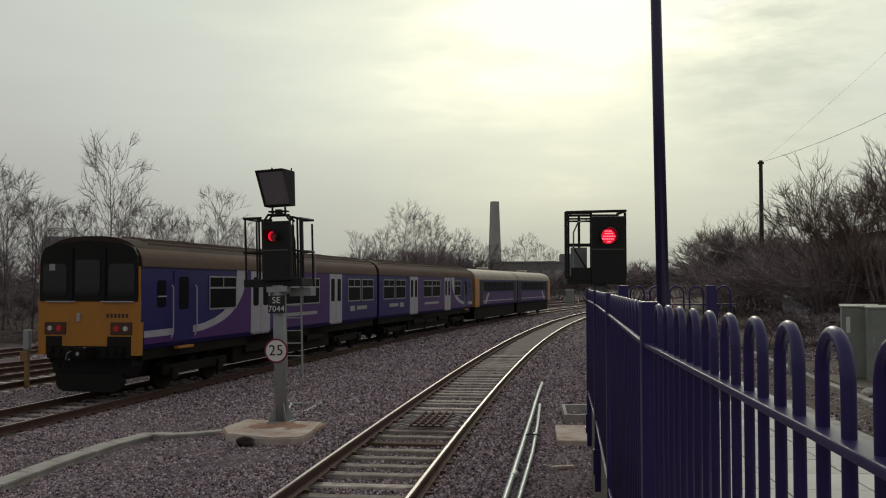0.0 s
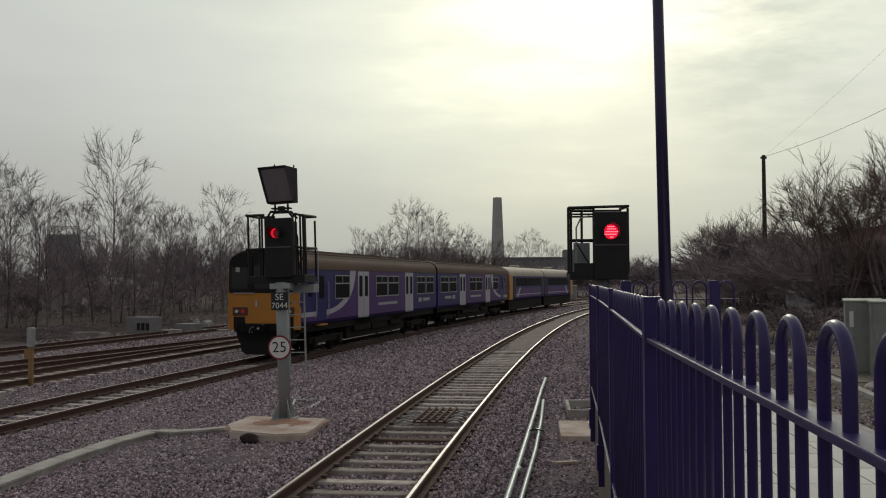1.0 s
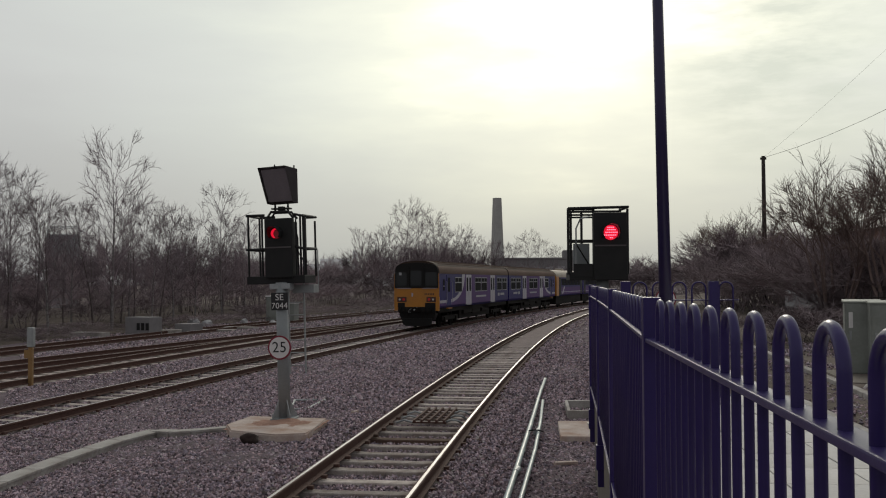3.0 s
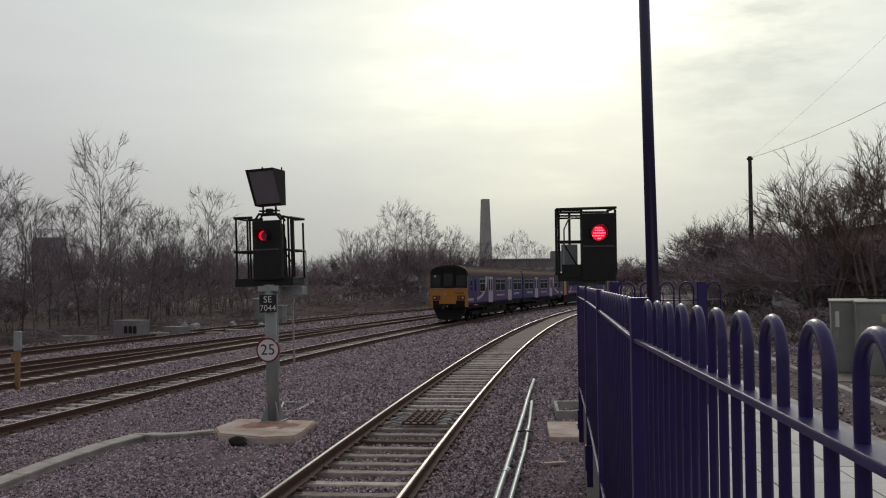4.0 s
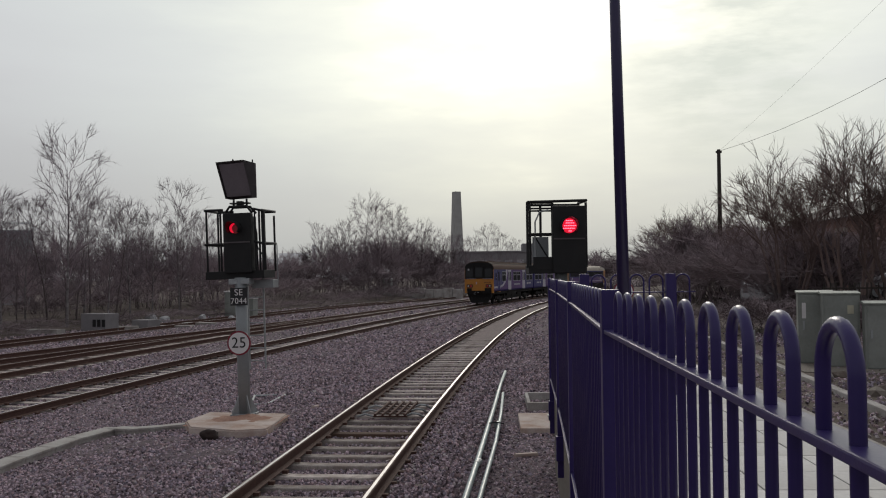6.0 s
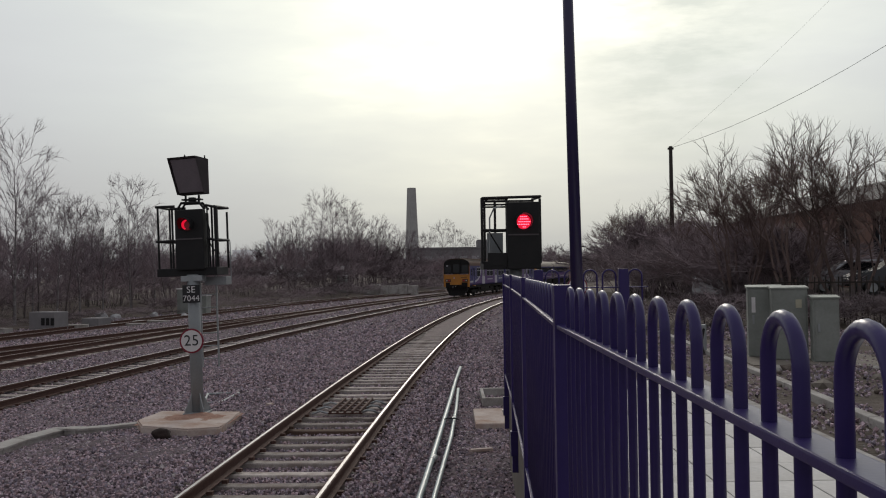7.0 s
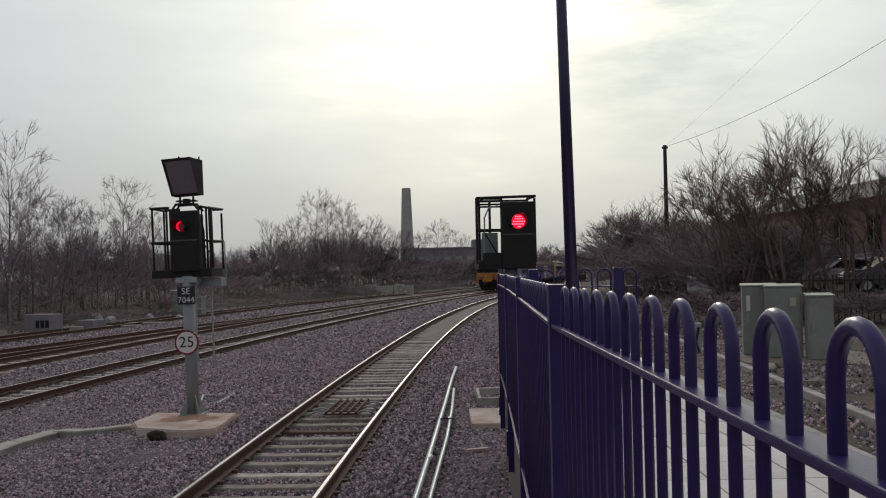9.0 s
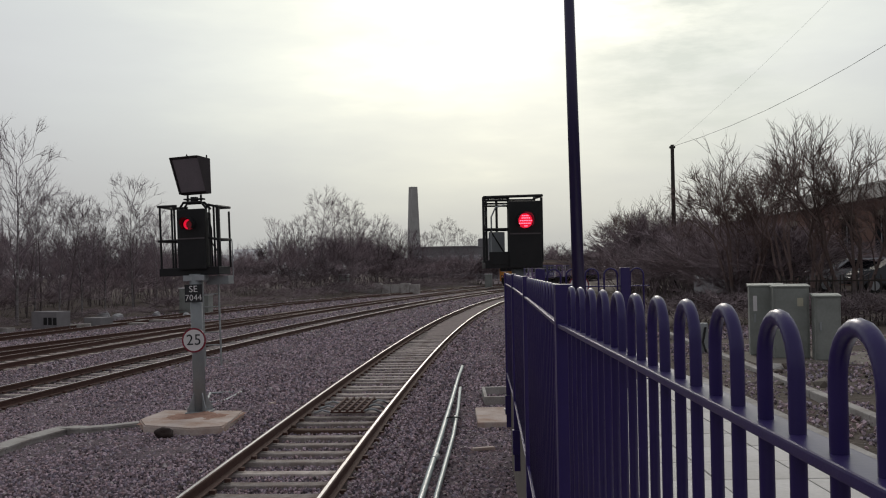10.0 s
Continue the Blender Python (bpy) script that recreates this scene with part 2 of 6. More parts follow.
M = dict(
    # bed colour darkened to match the shade between loose stones
    ballast=mat("ballast_bed", (0.140, 0.108, 0.124), 0.95, vary=0.75, scale=9, bump=1.0, bump_scale=22, dirt=(0.075, 0.06, 0.06), dirt_amount=0.5, dirt_scale=0.5, spec=0.2),
    stone=mat("ballast_stone", (0.340, 0.268, 0.300), 0.9, vary=0.45, scale=14, island=0.9, bump=0.3, bump_scale=90, spec=0.25),
    stone_pink=mat("ballast_stone_rusty", (0.335, 0.246, 0.258), 0.9, vary=0.36, scale=14, island=0.8, bump=0.3, bump_scale=90, spec=0.25),
    stone_blue=mat("ballast_stone_bluish", (0.250, 0.215, 0.255), 0.9, vary=0.36, scale=14, island=0.8, bump=0.3, bump_scale=90, spec=0.25),
    stone_pale=mat("ballast_stone_pale", (0.48, 0.43, 0.43), 0.9, vary=0.25, scale=14, island=0.5, bump=0.3, bump_scale=90, spec=0.25),
    concrete=mat("concrete", (0.42, 0.40, 0.38), 0.9, vary=0.25, scale=5, bump=0.35, bump_scale=120, dirt=(0.13, 0.10, 0.08), dirt_amount=0.6, dirt_scale=2.2, spec=0.25),
    plinth=mat("plinth_concrete", (0.54, 0.46, 0.42), 0.9, vary=0.2, scale=4, bump=0.35, bump_scale=80, dirt=(0.30, 0.17, 0.11), dirt_amount=0.8, dirt_scale=1.6, spec=0.25),
    sleeper=mat("sleeper_concrete", (0.46, 0.41, 0.38), 0.92, vary=0.4, scale=7, objrand=0.5, bump=0.3, bump_scale=90, dirt=(0.16, 0.115, 0.095), dirt_amount=0.8, dirt_scale=2.6, spec=0.2),
    timber=mat("sleeper_timber", (0.10, 0.065, 0.05), 0.9, vary=0.4, scale=4, bump=0.5, bump_scale=60, stretch=(1, 6, 6), spec=0.2),
    rust=mat("rail_rust", (0.088, 0.046, 0.037), 0.85, vary=0.35, scale=12, bump=0.3, bump_scale=140, spec=0.3),
    rail_top=mat("rail_top", (0.62, 0.59, 0.585), 0.38, 0.9, vary=0.15, scale=6, dirt=(0.38, 0.32, 0.29), dirt_amount=0.4, dirt_scale=1.0),
    dull_top=mat("rail_top_dull", (0.34, 0.30, 0.28), 0.5, 0.7, vary=0.2, scale=6),
    galv=mat("galvanised_steel", (0.36, 0.38, 0.39), 0.5, 0.55, vary=0.18, scale=7, dirt=(0.22, 0.22, 0.22), dirt_amount=0.4, dirt_scale=3),
    post_grey=mat("grey_post_paint", (0.27, 0.29, 0.30), 0.55, 0.1, vary=0.12, scale=5, dirt=(0.16, 0.16, 0.15), dirt_amount=0.45, dirt_scale=2.5, bump=0.1),
    black=mat("black_paint", (0.010, 0.010, 0.011), 0.6, vary=0.3, scale=8, dirt=(0.03, 0.028, 0.026), dirt_amount=0.4, spec=0.35),
    hood=mat("matt_black_hood", (0.115, 0.10, 0.105), 0.75, vary=0.25, scale=6, dirt=(0.06, 0.055, 0.055), dirt_amount=0.5, spec=0.3),
    panel=mat("indicator_panel", (0.19, 0.165, 0.18), 0.7, vary=0.2, scale=5, spec=0.3),
    white=mat("white_sign", (0.72, 0.70, 0.70), 0.5, vary=0.06, scale=8, dirt=(0.45, 0.43, 0.42), dirt_amount=0.3, dirt_scale=4),
    sign_black=mat("sign_black", (0.012, 0.012, 0.014), 0.45, vary=0.1),
    sign_red=mat("sign_red", (0.20, 0.012, 0.03), 0.5, vary=0.1),
    red_lamp=mat("red_lamp", (0.4, 0.0, 0.01), 0.4, glow=(1.0, 0.01, 0.045, 0.7)),
    led=mat("red_led", (0.5, 0.1, 0.12), 0.4, glow=(1.0, 0.14, 0.22, 2.4)),
    red_off=mat("red_lens", (0.12, 0.004, 0.010), 0.25, glow=(1.0, 0.02, 0.05, 0.05)),
    tail=mat("tail_lamp", (0.35, 0.01, 0.01), 0.35, glow=(1.0, 0.05, 0.04, 0.04)),
    lamp_white=mat("clear_lamp", (0.55, 0.55, 0.52), 0.2),
    blue=mat("blue_fence_paint", (0.028, 0.017, 0.105), 0.34, vary=0.15, scale=6, bump=0.06, bump_scale=160, dirt=(0.04, 0.026, 0.10), dirt_amount=0.35, dirt_scale=5, spec=0.36, coat=0.05),
    lampblue=mat("blue_column_paint", (0.016, 0.012, 0.065), 0.34, vary=0.15, scale=4, dirt=(0.04, 0.02, 0.06), dirt_amount=0.4, spec=0.5),
    t_blue=mat("train_blue", (0.019, 0.013, 0.125), 0.5, spec=0.16, vary=0.12, scale=1.5, dirt=(0.024, 0.020, 0.075), dirt_amount=0.35, dirt_scale=0.9),
    t_purple=mat("train_purple", (0.074, 0.019, 0.148), 0.5, spec=0.16, vary=0.12, scale=1.5, dirt=(0.052, 0.025, 0.09), dirt_amount=0.35, dirt_scale=0.9),
    t_white=mat("train_pale", (0.40, 0.38, 0.44), 0.4, vary=0.1, scale=2, dirt=(0.26, 0.24, 0.26), dirt_amount=0.4, dirt_scale=1.5),
    t_yellow=mat("train_yellow", (0.44, 0.175, 0.016), 0.42, vary=0.1, scale=2, dirt=(0.30, 0.13, 0.03), dirt_amount=0.5, dirt_scale=1.3),
    # rust-tan roof edge, its colour also lightened for light on the curve
    t_tan=mat("train_roof_edge", (0.150, 0.100, 0.080), 0.8, spec=0.15, vary=0.25, scale=2, dirt=(0.11, 0.08, 0.06), dirt_amount=0.6, dirt_scale=0.9, stretch=(1, 0.3, 1)),
    sand=mat("sandy_grit", (0.235, 0.192, 0.185), 0.95, vary=0.35, scale=8, bump=0.5, bump_scale=45, dirt=(0.17, 0.135, 0.135), dirt_amount=0.6, dirt_scale=1.4, spec=0.15),
    soil=mat("reddish_soil", (0.34, 0.205, 0.155), 0.95, vary=0.4, scale=9, bump=0.6, bump_scale=40, spec=0.15),
    t_roof=mat("train_roof", (0.050, 0.034, 0.027), 0.85, spec=0.12, vary=0.25, scale=1.5, dirt=(0.075, 0.052, 0.040), dirt_amount=0.5, dirt_scale=0.7, stretch=(1, 0.3, 1)),
    t_roof_pale=mat("train_roof_pale", (0.37, 0.32, 0.26), 0.7, vary=0.15, scale=1.5, dirt=(0.24, 0.20, 0.16), dirt_amount=0.5, dirt_scale=0.8),
    t_black=mat("train_black", (0.006, 0.0055, 0.0055), 0.6, vary=0.3, scale=3, dirt=(0.012, 0.010, 0.009), dirt_amount=0.5, spec=0.25),
    t_under=mat("train_underframe", (0.009, 0.007, 0.006), 0.9, vary=0.4, scale=5, dirt=(0.018, 0.013, 0.010), dirt_amount=0.6, spec=0.2),
    t_glass=glass("train_window", (0.010, 0.010, 0.013), 0.45, 0.1, 1.15),
    t_screen=glass("train_windscreen", (0.012, 0.013, 0.015), 0.05, 0.5),
    t_frame=mat("train_window_frame", (0.34, 0.34, 0.36), 0.4, 0.5, vary=0.1),
    bark=mat("bark", (0.125, 0.105, 0.102), 0.95, vary=0.4, scale=8, bump=0.4, bump_scale=30, spec=0.15),
    birch=mat("birch_bark", (0.27, 0.25, 0.25), 0.9, vary=0.35, scale=3, dirt=(0.05, 0.042, 0.04), dirt_amount=0.85, dirt_scale=2.5, spec=0.15, stretch=(1, 1, 2.5)),
    twig=mat("twigs", (0.215, 0.175, 0.190), 0.95, vary=0.3, scale=1.0, objrand=0.5, spec=0.1),
    twig_brown=mat("round_tree_twigs", (0.165, 0.122, 0.112), 0.95, vary=0.3, scale=1.0, objrand=0.5, spec=0.1),
    # thicket twigs: colour lifted to stand in for distance haze
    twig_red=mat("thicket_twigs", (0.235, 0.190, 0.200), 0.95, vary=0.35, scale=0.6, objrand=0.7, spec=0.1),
    pole=mat("tarred_pole", (0.030, 0.024, 0.020), 0.9, vary=0.3, scale=5, stretch=(1, 1, 0.2)),
    # chimney: base colour raised to imitate distance haze
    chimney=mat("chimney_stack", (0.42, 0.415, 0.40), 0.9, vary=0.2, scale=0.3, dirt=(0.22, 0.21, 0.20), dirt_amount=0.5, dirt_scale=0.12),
    # grey lightened so the far works walls carry haze in their colour
    shed=mat("dark_shed", (0.22, 0.21, 0.215), 0.85, vary=0.2, scale=0.3),
    far_pale=mat("far_pale_wall", (0.36, 0.36, 0.37), 0.8, vary=0.1, scale=0.1),
    # far land: distance haze painted on as a faint grey glow
    haze=mat("far_haze_glow", (0.12, 0.12, 0.125), 0.9, vary=0.1, scale=0.02, glow=(0.98, 0.99, 1.0, 0.27)),
    brick=mat("red_brick_wall", (0.20, 0.112, 0.090), 0.9, vary=0.3, scale=3, dirt=(0.09, 0.05, 0.04), dirt_amount=0.6, dirt_scale=0.6),
    slate=mat("slate_roof", (0.085, 0.08, 0.08), 0.8, vary=0.3, scale=4, dirt=(0.12, 0.11, 0.09), dirt_amount=0.4),
    stone_trim=mat("stone_lintel", (0.26, 0.22, 0.18), 0.9, vary=0.2),
    cab_green=mat("grey_green_cabinet", (0.25, 0.265, 0.245), 0.5, 0.0, vary=0.12, scale=3, dirt=(0.10, 0.11, 0.09), dirt_amount=0.45, dirt_scale=2),
    cab_top=mat("cabinet_lid", (0.28, 0.30, 0.27), 0.5, vary=0.12, scale=3, dirt=(0.2, 0.2, 0.17), dirt_amount=0.4),
    warn=mat("warning_plate", (0.46, 0.44, 0.33), 0.5, vary=0.1),
    paving=mat("paving_slab", (0.68, 0.66, 0.63), 0.85, vary=0.14, scale=3, objrand=0.45, bump=0.15, bump_scale=120, dirt=(0.44, 0.41, 0.37), dirt_amount=0.5, dirt_scale=1.2),
    tactile=mat("tactile_paving", (0.50, 0.38, 0.30), 0.85, vary=0.15, scale=3, objrand=0.3, bump=0.2, bump_scale=90, dirt=(0.24, 0.18, 0.14), dirt_amount=0.4),
    dirt=mat("bare_ground", (0.13, 0.105, 0.092), 0.95, vary=0.5, scale=5, bump=0.8, bump_scale=14, dirt=(0.05, 0.042, 0.03), dirt_amount=0.7, dirt_scale=0.6, spec=0.15),
    wall_stone=mat("rendered_edge_wall", (0.19, 0.165, 0.14), 0.9, vary=0.3, scale=3, bump=0.4, bump_scale=60, dirt=(0.09, 0.075, 0.06), dirt_amount=0.6, dirt_scale=1.5),
    pvc=mat("pale_conduit", (0.30, 0.37, 0.38), 0.35, vary=0.1, scale=5, dirt=(0.22, 0.27, 0.27), dirt_amount=0.4, dirt_scale=4),
    clod=mat("rusty_lump", (0.025, 0.014, 0.012), 0.95, vary=0.4, scale=20, bump=0.8, bump_scale=60),
    ochre=mat("ochre_marker", (0.26, 0.15, 0.055), 0.7, vary=0.25, scale=6, dirt=(0.15, 0.09, 0.05), dirt_amount=0.5),
    car_silver=mat("silver_car_paint", (0.50, 0.51, 0.53), 0.25, 0.6, vary=0.05, coat=0.6),
    car_grey=mat("dark_car_paint", (0.07, 0.075, 0.085), 0.25, 0.4, vary=0.05, coat=0.6),
    tyre=mat("tyre_rubber", (0.015, 0.015, 0.015), 0.85, vary=0.2),
)


# ---- mesh helpers ----
def link_mesh(name, bm, material, smooth=False):
    me = bpy.data.meshes.new(name)
    bmesh.ops.recalc_face_normals(bm, faces=bm.faces)
    bm.to_mesh(me)
    bm.free()
    for mm in (material if isinstance(material, (list, tuple)) else [material]):
        me.materials.append(M[mm])
    if smooth:
        me.shade_smooth()
    return new(name, me)


def part(name, bm, material, parent=None, label="", smooth=False):
    ob = link_mesh(name, bm, material, smooth)
    if parent is not None:
        ob.parent = parent
    if label:
        ob["label"] = label
    return ob


def thing(name, m, label, category, group="", kind=""):
    ob = new(name)
    ob.empty_display_size = 0.2
    ob.matrix_basis = m
    return tagged(ob, label, category, group, kind)


def box(bm, x0, x1, y0, y1, z0, z1, bevel=0.0):
    r = bmesh.ops.create_cube(bm, size=1.0)
    bmesh.ops.transform(bm, verts=r["verts"], matrix=Matrix.LocRotScale(((x0 + x1) / 2, (y0 + y1) / 2, (z0 + z1) / 2), None, (abs(x1 - x0), abs(y1 - y0), abs(z1 - z0))))
    if bevel:
        es = list({e for v in r["verts"] for e in v.link_edges})
        bmesh.ops.bevel(bm, geom=es, offset=bevel, segments=2, affect="EDGES", profile=0.6)
    return bm


def new_box(*a, **k):
    return box(bmesh.new(), *a, **k)


def tube(bm, p0, p1, r0, r1=None, n=8, caps=True):
    p0, p1 = Vector(p0), Vector(p1)
    r1 = r0 if r1 is None else r1
    d = (p1 - p0)
    q = d.to_track_quat("Z", "Y")
    rings = []
    for p, r in ((p0, r0), (p1, r1)):
        rings.append([bm.verts.new(p + q @ Vector((math.cos(2 * math.pi * i / n) * r, math.sin(2 * math.pi * i / n) * r, 0))) for i in range(n)])
    for i in range(n):
        bm.faces.new((rings[0][i], rings[0][(i + 1) % n], rings[1][(i + 1) % n], rings[1][i]))
    if caps:
        bm.faces.new(rings[0][::-1])
        bm.faces.new(rings[1])
    return bm


def pipe(bm, pts, r, n=8, caps=True):
    """A bent tube through points, with shared rings."""
    pts = [Vector(p) for p in pts]
    rings = []
    side = None
    for i, p in enumerate(pts):
        d = (pts[min(i + 1, len(pts) - 1)] - pts[max(i - 1, 0)]).normalized()
        if side is None:
            side = d.orthogonal().normalized()
        side = (side - d * side.dot(d)).normalized()
        up = d.cross(side)
        rr = r[i] if isinstance(r, (list, tuple)) else r
        rings.append([bm.verts.new(p + (side * math.cos(2 * math.pi * k / n) + up * math.sin(2 * math.pi * k / n)) * rr) for k in range(n)])
    for a, b in zip(rings, rings[1:]):
        for k in range(n):
            bm.faces.new((a[k], a[(k + 1) % n], b[(k + 1) % n], b[k]))
    if caps:
        bm.faces.new(rings[0][::-1])
        bm.faces.new(rings[-1])
    return bm


def prism(bm, outline, axis, a0, a1):
    """A flat outline of (u, v) pulled along one axis from a0 to a1. axis x: (u, v) = (y, z); y: (x, z); z: (x, y)."""
    def at(u, v, a):
        return {"x": (a, u, v), "y": (u, a, v), "z": (u, v, a)}[axis]
    lo = [bm.verts.new(at(u, v, a0)) for u, v in outline]
    hi = [bm.verts.new(at(u, v, a1)) for u, v in outline]
    n = len(outline)
    bm.faces.new(lo[::-1])
    bm.faces.new(hi)
    for i in range(n):
        bm.faces.new((lo[i], lo[(i + 1) % n], hi[(i + 1) % n], hi[i]))
    return bm


def disc(bm, c, r, depth, axis="y", n=32):
    c = Vector(c)
    d = {"x": Vector((1, 0, 0)), "y": Vector((0, 1, 0)), "z": Vector((0, 0, 1))}[axis]
    return tube(bm, c - d * depth / 2, c + d * depth / 2, r, r, n)


def raw_mesh(name, verts, faces, material, smooth=False):
    me = bpy.data.meshes.new(name)
    me.from_pydata([tuple(v) for v in verts], [], faces)
    me.materials.append(M[material])
    if smooth:
        me.shade_smooth()
    return me


def text_part(name, words, size, m, material, parent, width=1.0):
    cu = bpy.data.curves.new(name, "FONT")
    cu.body, cu.size, cu.extrude, cu.align_x, cu.align_y = words, size, 0.0015, "CENTER", "CENTER"
    cu.space_character = 1.05
    tmp = new(name, cu)
    dg = bpy.context.evaluated_depsgraph_get()
    me = bpy.data.meshes.new_from_object(tmp.evaluated_get(dg))
    bpy.data.objects.remove(tmp)
    me.materials.clear()
    me.materials.append(M[material])
    me.transform(m @ Matrix.Diagonal((width, 1, 1, 1)))
    ob = new(name, me)
    ob.parent = parent
    return ob


# ---- the lines on plan ----
def t1(y):
    if y <= 90:
        return -2.5355 + 0.0324 * y + 0.3435e-3 * y * y + 0.4737e-5 * y ** 3
    return t1(90) + 0.2093 * (y - 90) + 1.6e-3 * (y - 90) ** 2


def t2(y):
    return -11.784 + 0.0579 * y + 0.8098e-3 * y * y


def base(y):
    return -11.3309 + 0.0579 * y + 0.8422e-3 * y * y


def t3(y):
    return base(y) - 5.0 * math.sqrt(1 + (0.0579 + 1.684e-3 * y) ** 2)


def t3b(y):
    return t3(y) - 2.4 * max(0.0, min(1.25, 1 - (y - 35) / 32)) ** 1.3


def t4(y):
    return base(y) - (12.25 - 2.4 * max(0.0, min(1.0, (y - 80) / 40))) * math.sqrt(1 + (0.0579 + 1.684e-3 * y) ** 2)


def smooth01(a, b, x):
    u = max(0.0, min(1.0, (x - a) / (b - a)))
    return u * u * (3 - 2 * u)


Z2, Z3 = -0.253, -0.203


def ground_z(x, y):
    """Track beds, the raised side, and the bank beyond the far line."""
    bed = -0.20 - 0.22 * smooth01(3.0, 5.2, t1(y) - x) + 0.06 * smooth01(2.0, 3.2, t2(y) - x)
    for c in (t1(y), t2(y), t3(y), t3b(y), t4(y)):
        bed = min(bed, (-0.20 if x > t1(y) - 3 else -0.38) - (0.055 if x > t1(y) - 3 else 0.105) * (1 - smooth01(0.75, 1.25, abs(x - c))) if abs(x - c) < 1.25 else bed)
    up = smooth01(3.4, 5.0, x - t1(y))
    z = bed * (1 - up) + 0.84 * up
    z += 0.25 * smooth01(12, 16, x - 0.12 * max(0, y - 30)) * up
    z += 0.5 * smooth01(3.0, 9.0, t4(y) - x)
    return z


# ---- ground ----
def spaced(lo, hi, mid_lo, mid_hi, step, grow=1.22):
    vals = list(np.arange(mid_lo, mid_hi + 1e-6, step))
    s, v = step, vals[-1]
    while v < hi:
        s *= grow
        v += s
        vals.append(v)
    s, v = step, vals[0]
    while v > lo:
        s *= grow
        v -= s
        vals.insert(0, v)
    return vals


def build_ground():
    xs, ys = spaced(-900, 900, -24, 16, 0.5), spaced(-200, 2500, 6, 60, 0.5)
    verts, faces = [], []
    for y in ys:
        for x in xs:
            z = ground_z(x, min(max(y, -5), 160))
            z += 0.025 * noise.noise((x * 0.9, y * 0.9, 0)) + 0.05 * noise.noise((x * 0.15, y * 0.15, 3))
            verts.append((x, y, z))
    w = len(xs)
    for j in range(len(ys) - 1):
        for i in range(w - 1):
            a = j * w + i
            faces.append((a, a + 1, a + w + 1, a + w))
    me = raw_mesh("ground", verts, faces, "ballast", True)
    me.materials.append(M["dirt"])
    for p in me.polygons:
        c = p.center
        yy = min(max(c.y, -5), 160)
        if c.x - t1(yy) > 4.4 or t4(yy) - c.x > 3.2:
            p.material_index = 1
    tagged(new("ground", me), "dark grey ballast and bare earth beside the tracks", "ground", kind="structure")


build_ground()


STONES = ("stone", "stone_pink", "stone_blue", "stone_pale")


def scatter(name, pts, seed, lo, hi, label, material):
    """Loose crushed stones, each an uneven eight-faced lump, at (x, y, z, size)."""
    rng = np.random.default_rng(seed)
    corner = np.array([(1, 0, 0), (-1, 0, 0), (0, 1, 0), (0, -1, 0), (0, 0, 1), (0, 0, -1)], float)
    tris = np.array([(0, 2, 4), (2, 1, 4), (1, 3, 4), (3, 0, 4), (2, 0, 5), (1, 2, 5), (3, 1, 5), (0, 3, 5)])
    p = np.array(pts)
    n = len(p)
    size = rng.uniform(lo, hi, n) * p[:, 3]
    v = corner[None] * rng.uniform(0.65, 1.3, (n, 1, 3)) + rng.uniform(-0.28, 0.28, (n, 6, 3))
    q = rng.normal(size=(n, 4))
    q /= np.linalg.norm(q, axis=1)[:, None]
    a, b, c, d = q.T
    turn = np.stack([1 - 2 * (c * c + d * d), 2 * (b * c - d * a), 2 * (b * d + c * a), 2 * (b * c + d * a), 1 - 2 * (b * b + d * d), 2 * (c * d - b * a),
                     2 * (b * d - c * a), 2 * (c * d + b * a), 1 - 2 * (b * b + c * c)], 1).reshape(n, 3, 3)
    v = np.einsum("nij,nkj->nki", turn, v) * size[:, None, None]
    v += p[:, None, :3]
    v[:, :, 2] += rng.uniform(-0.006, 0.016, n)[:, None]
    f = (tris[None] + 6 * np.arange(n)[:, None, None]).reshape(-1, 3)
    me = bpy.data.meshes.new(name)
    me.from_pydata(v.reshape(-1, 3).tolist(), [], f.tolist())
    for k in material:
        me.materials.append(M[k])
    me.polygons.foreach_set("material_index", np.repeat(rng.choice(4, n, p=(0.52, 0.22, 0.21, 0.05)), 8))
    return tagged(new(name, me), label, "ballast", kind="stuff")


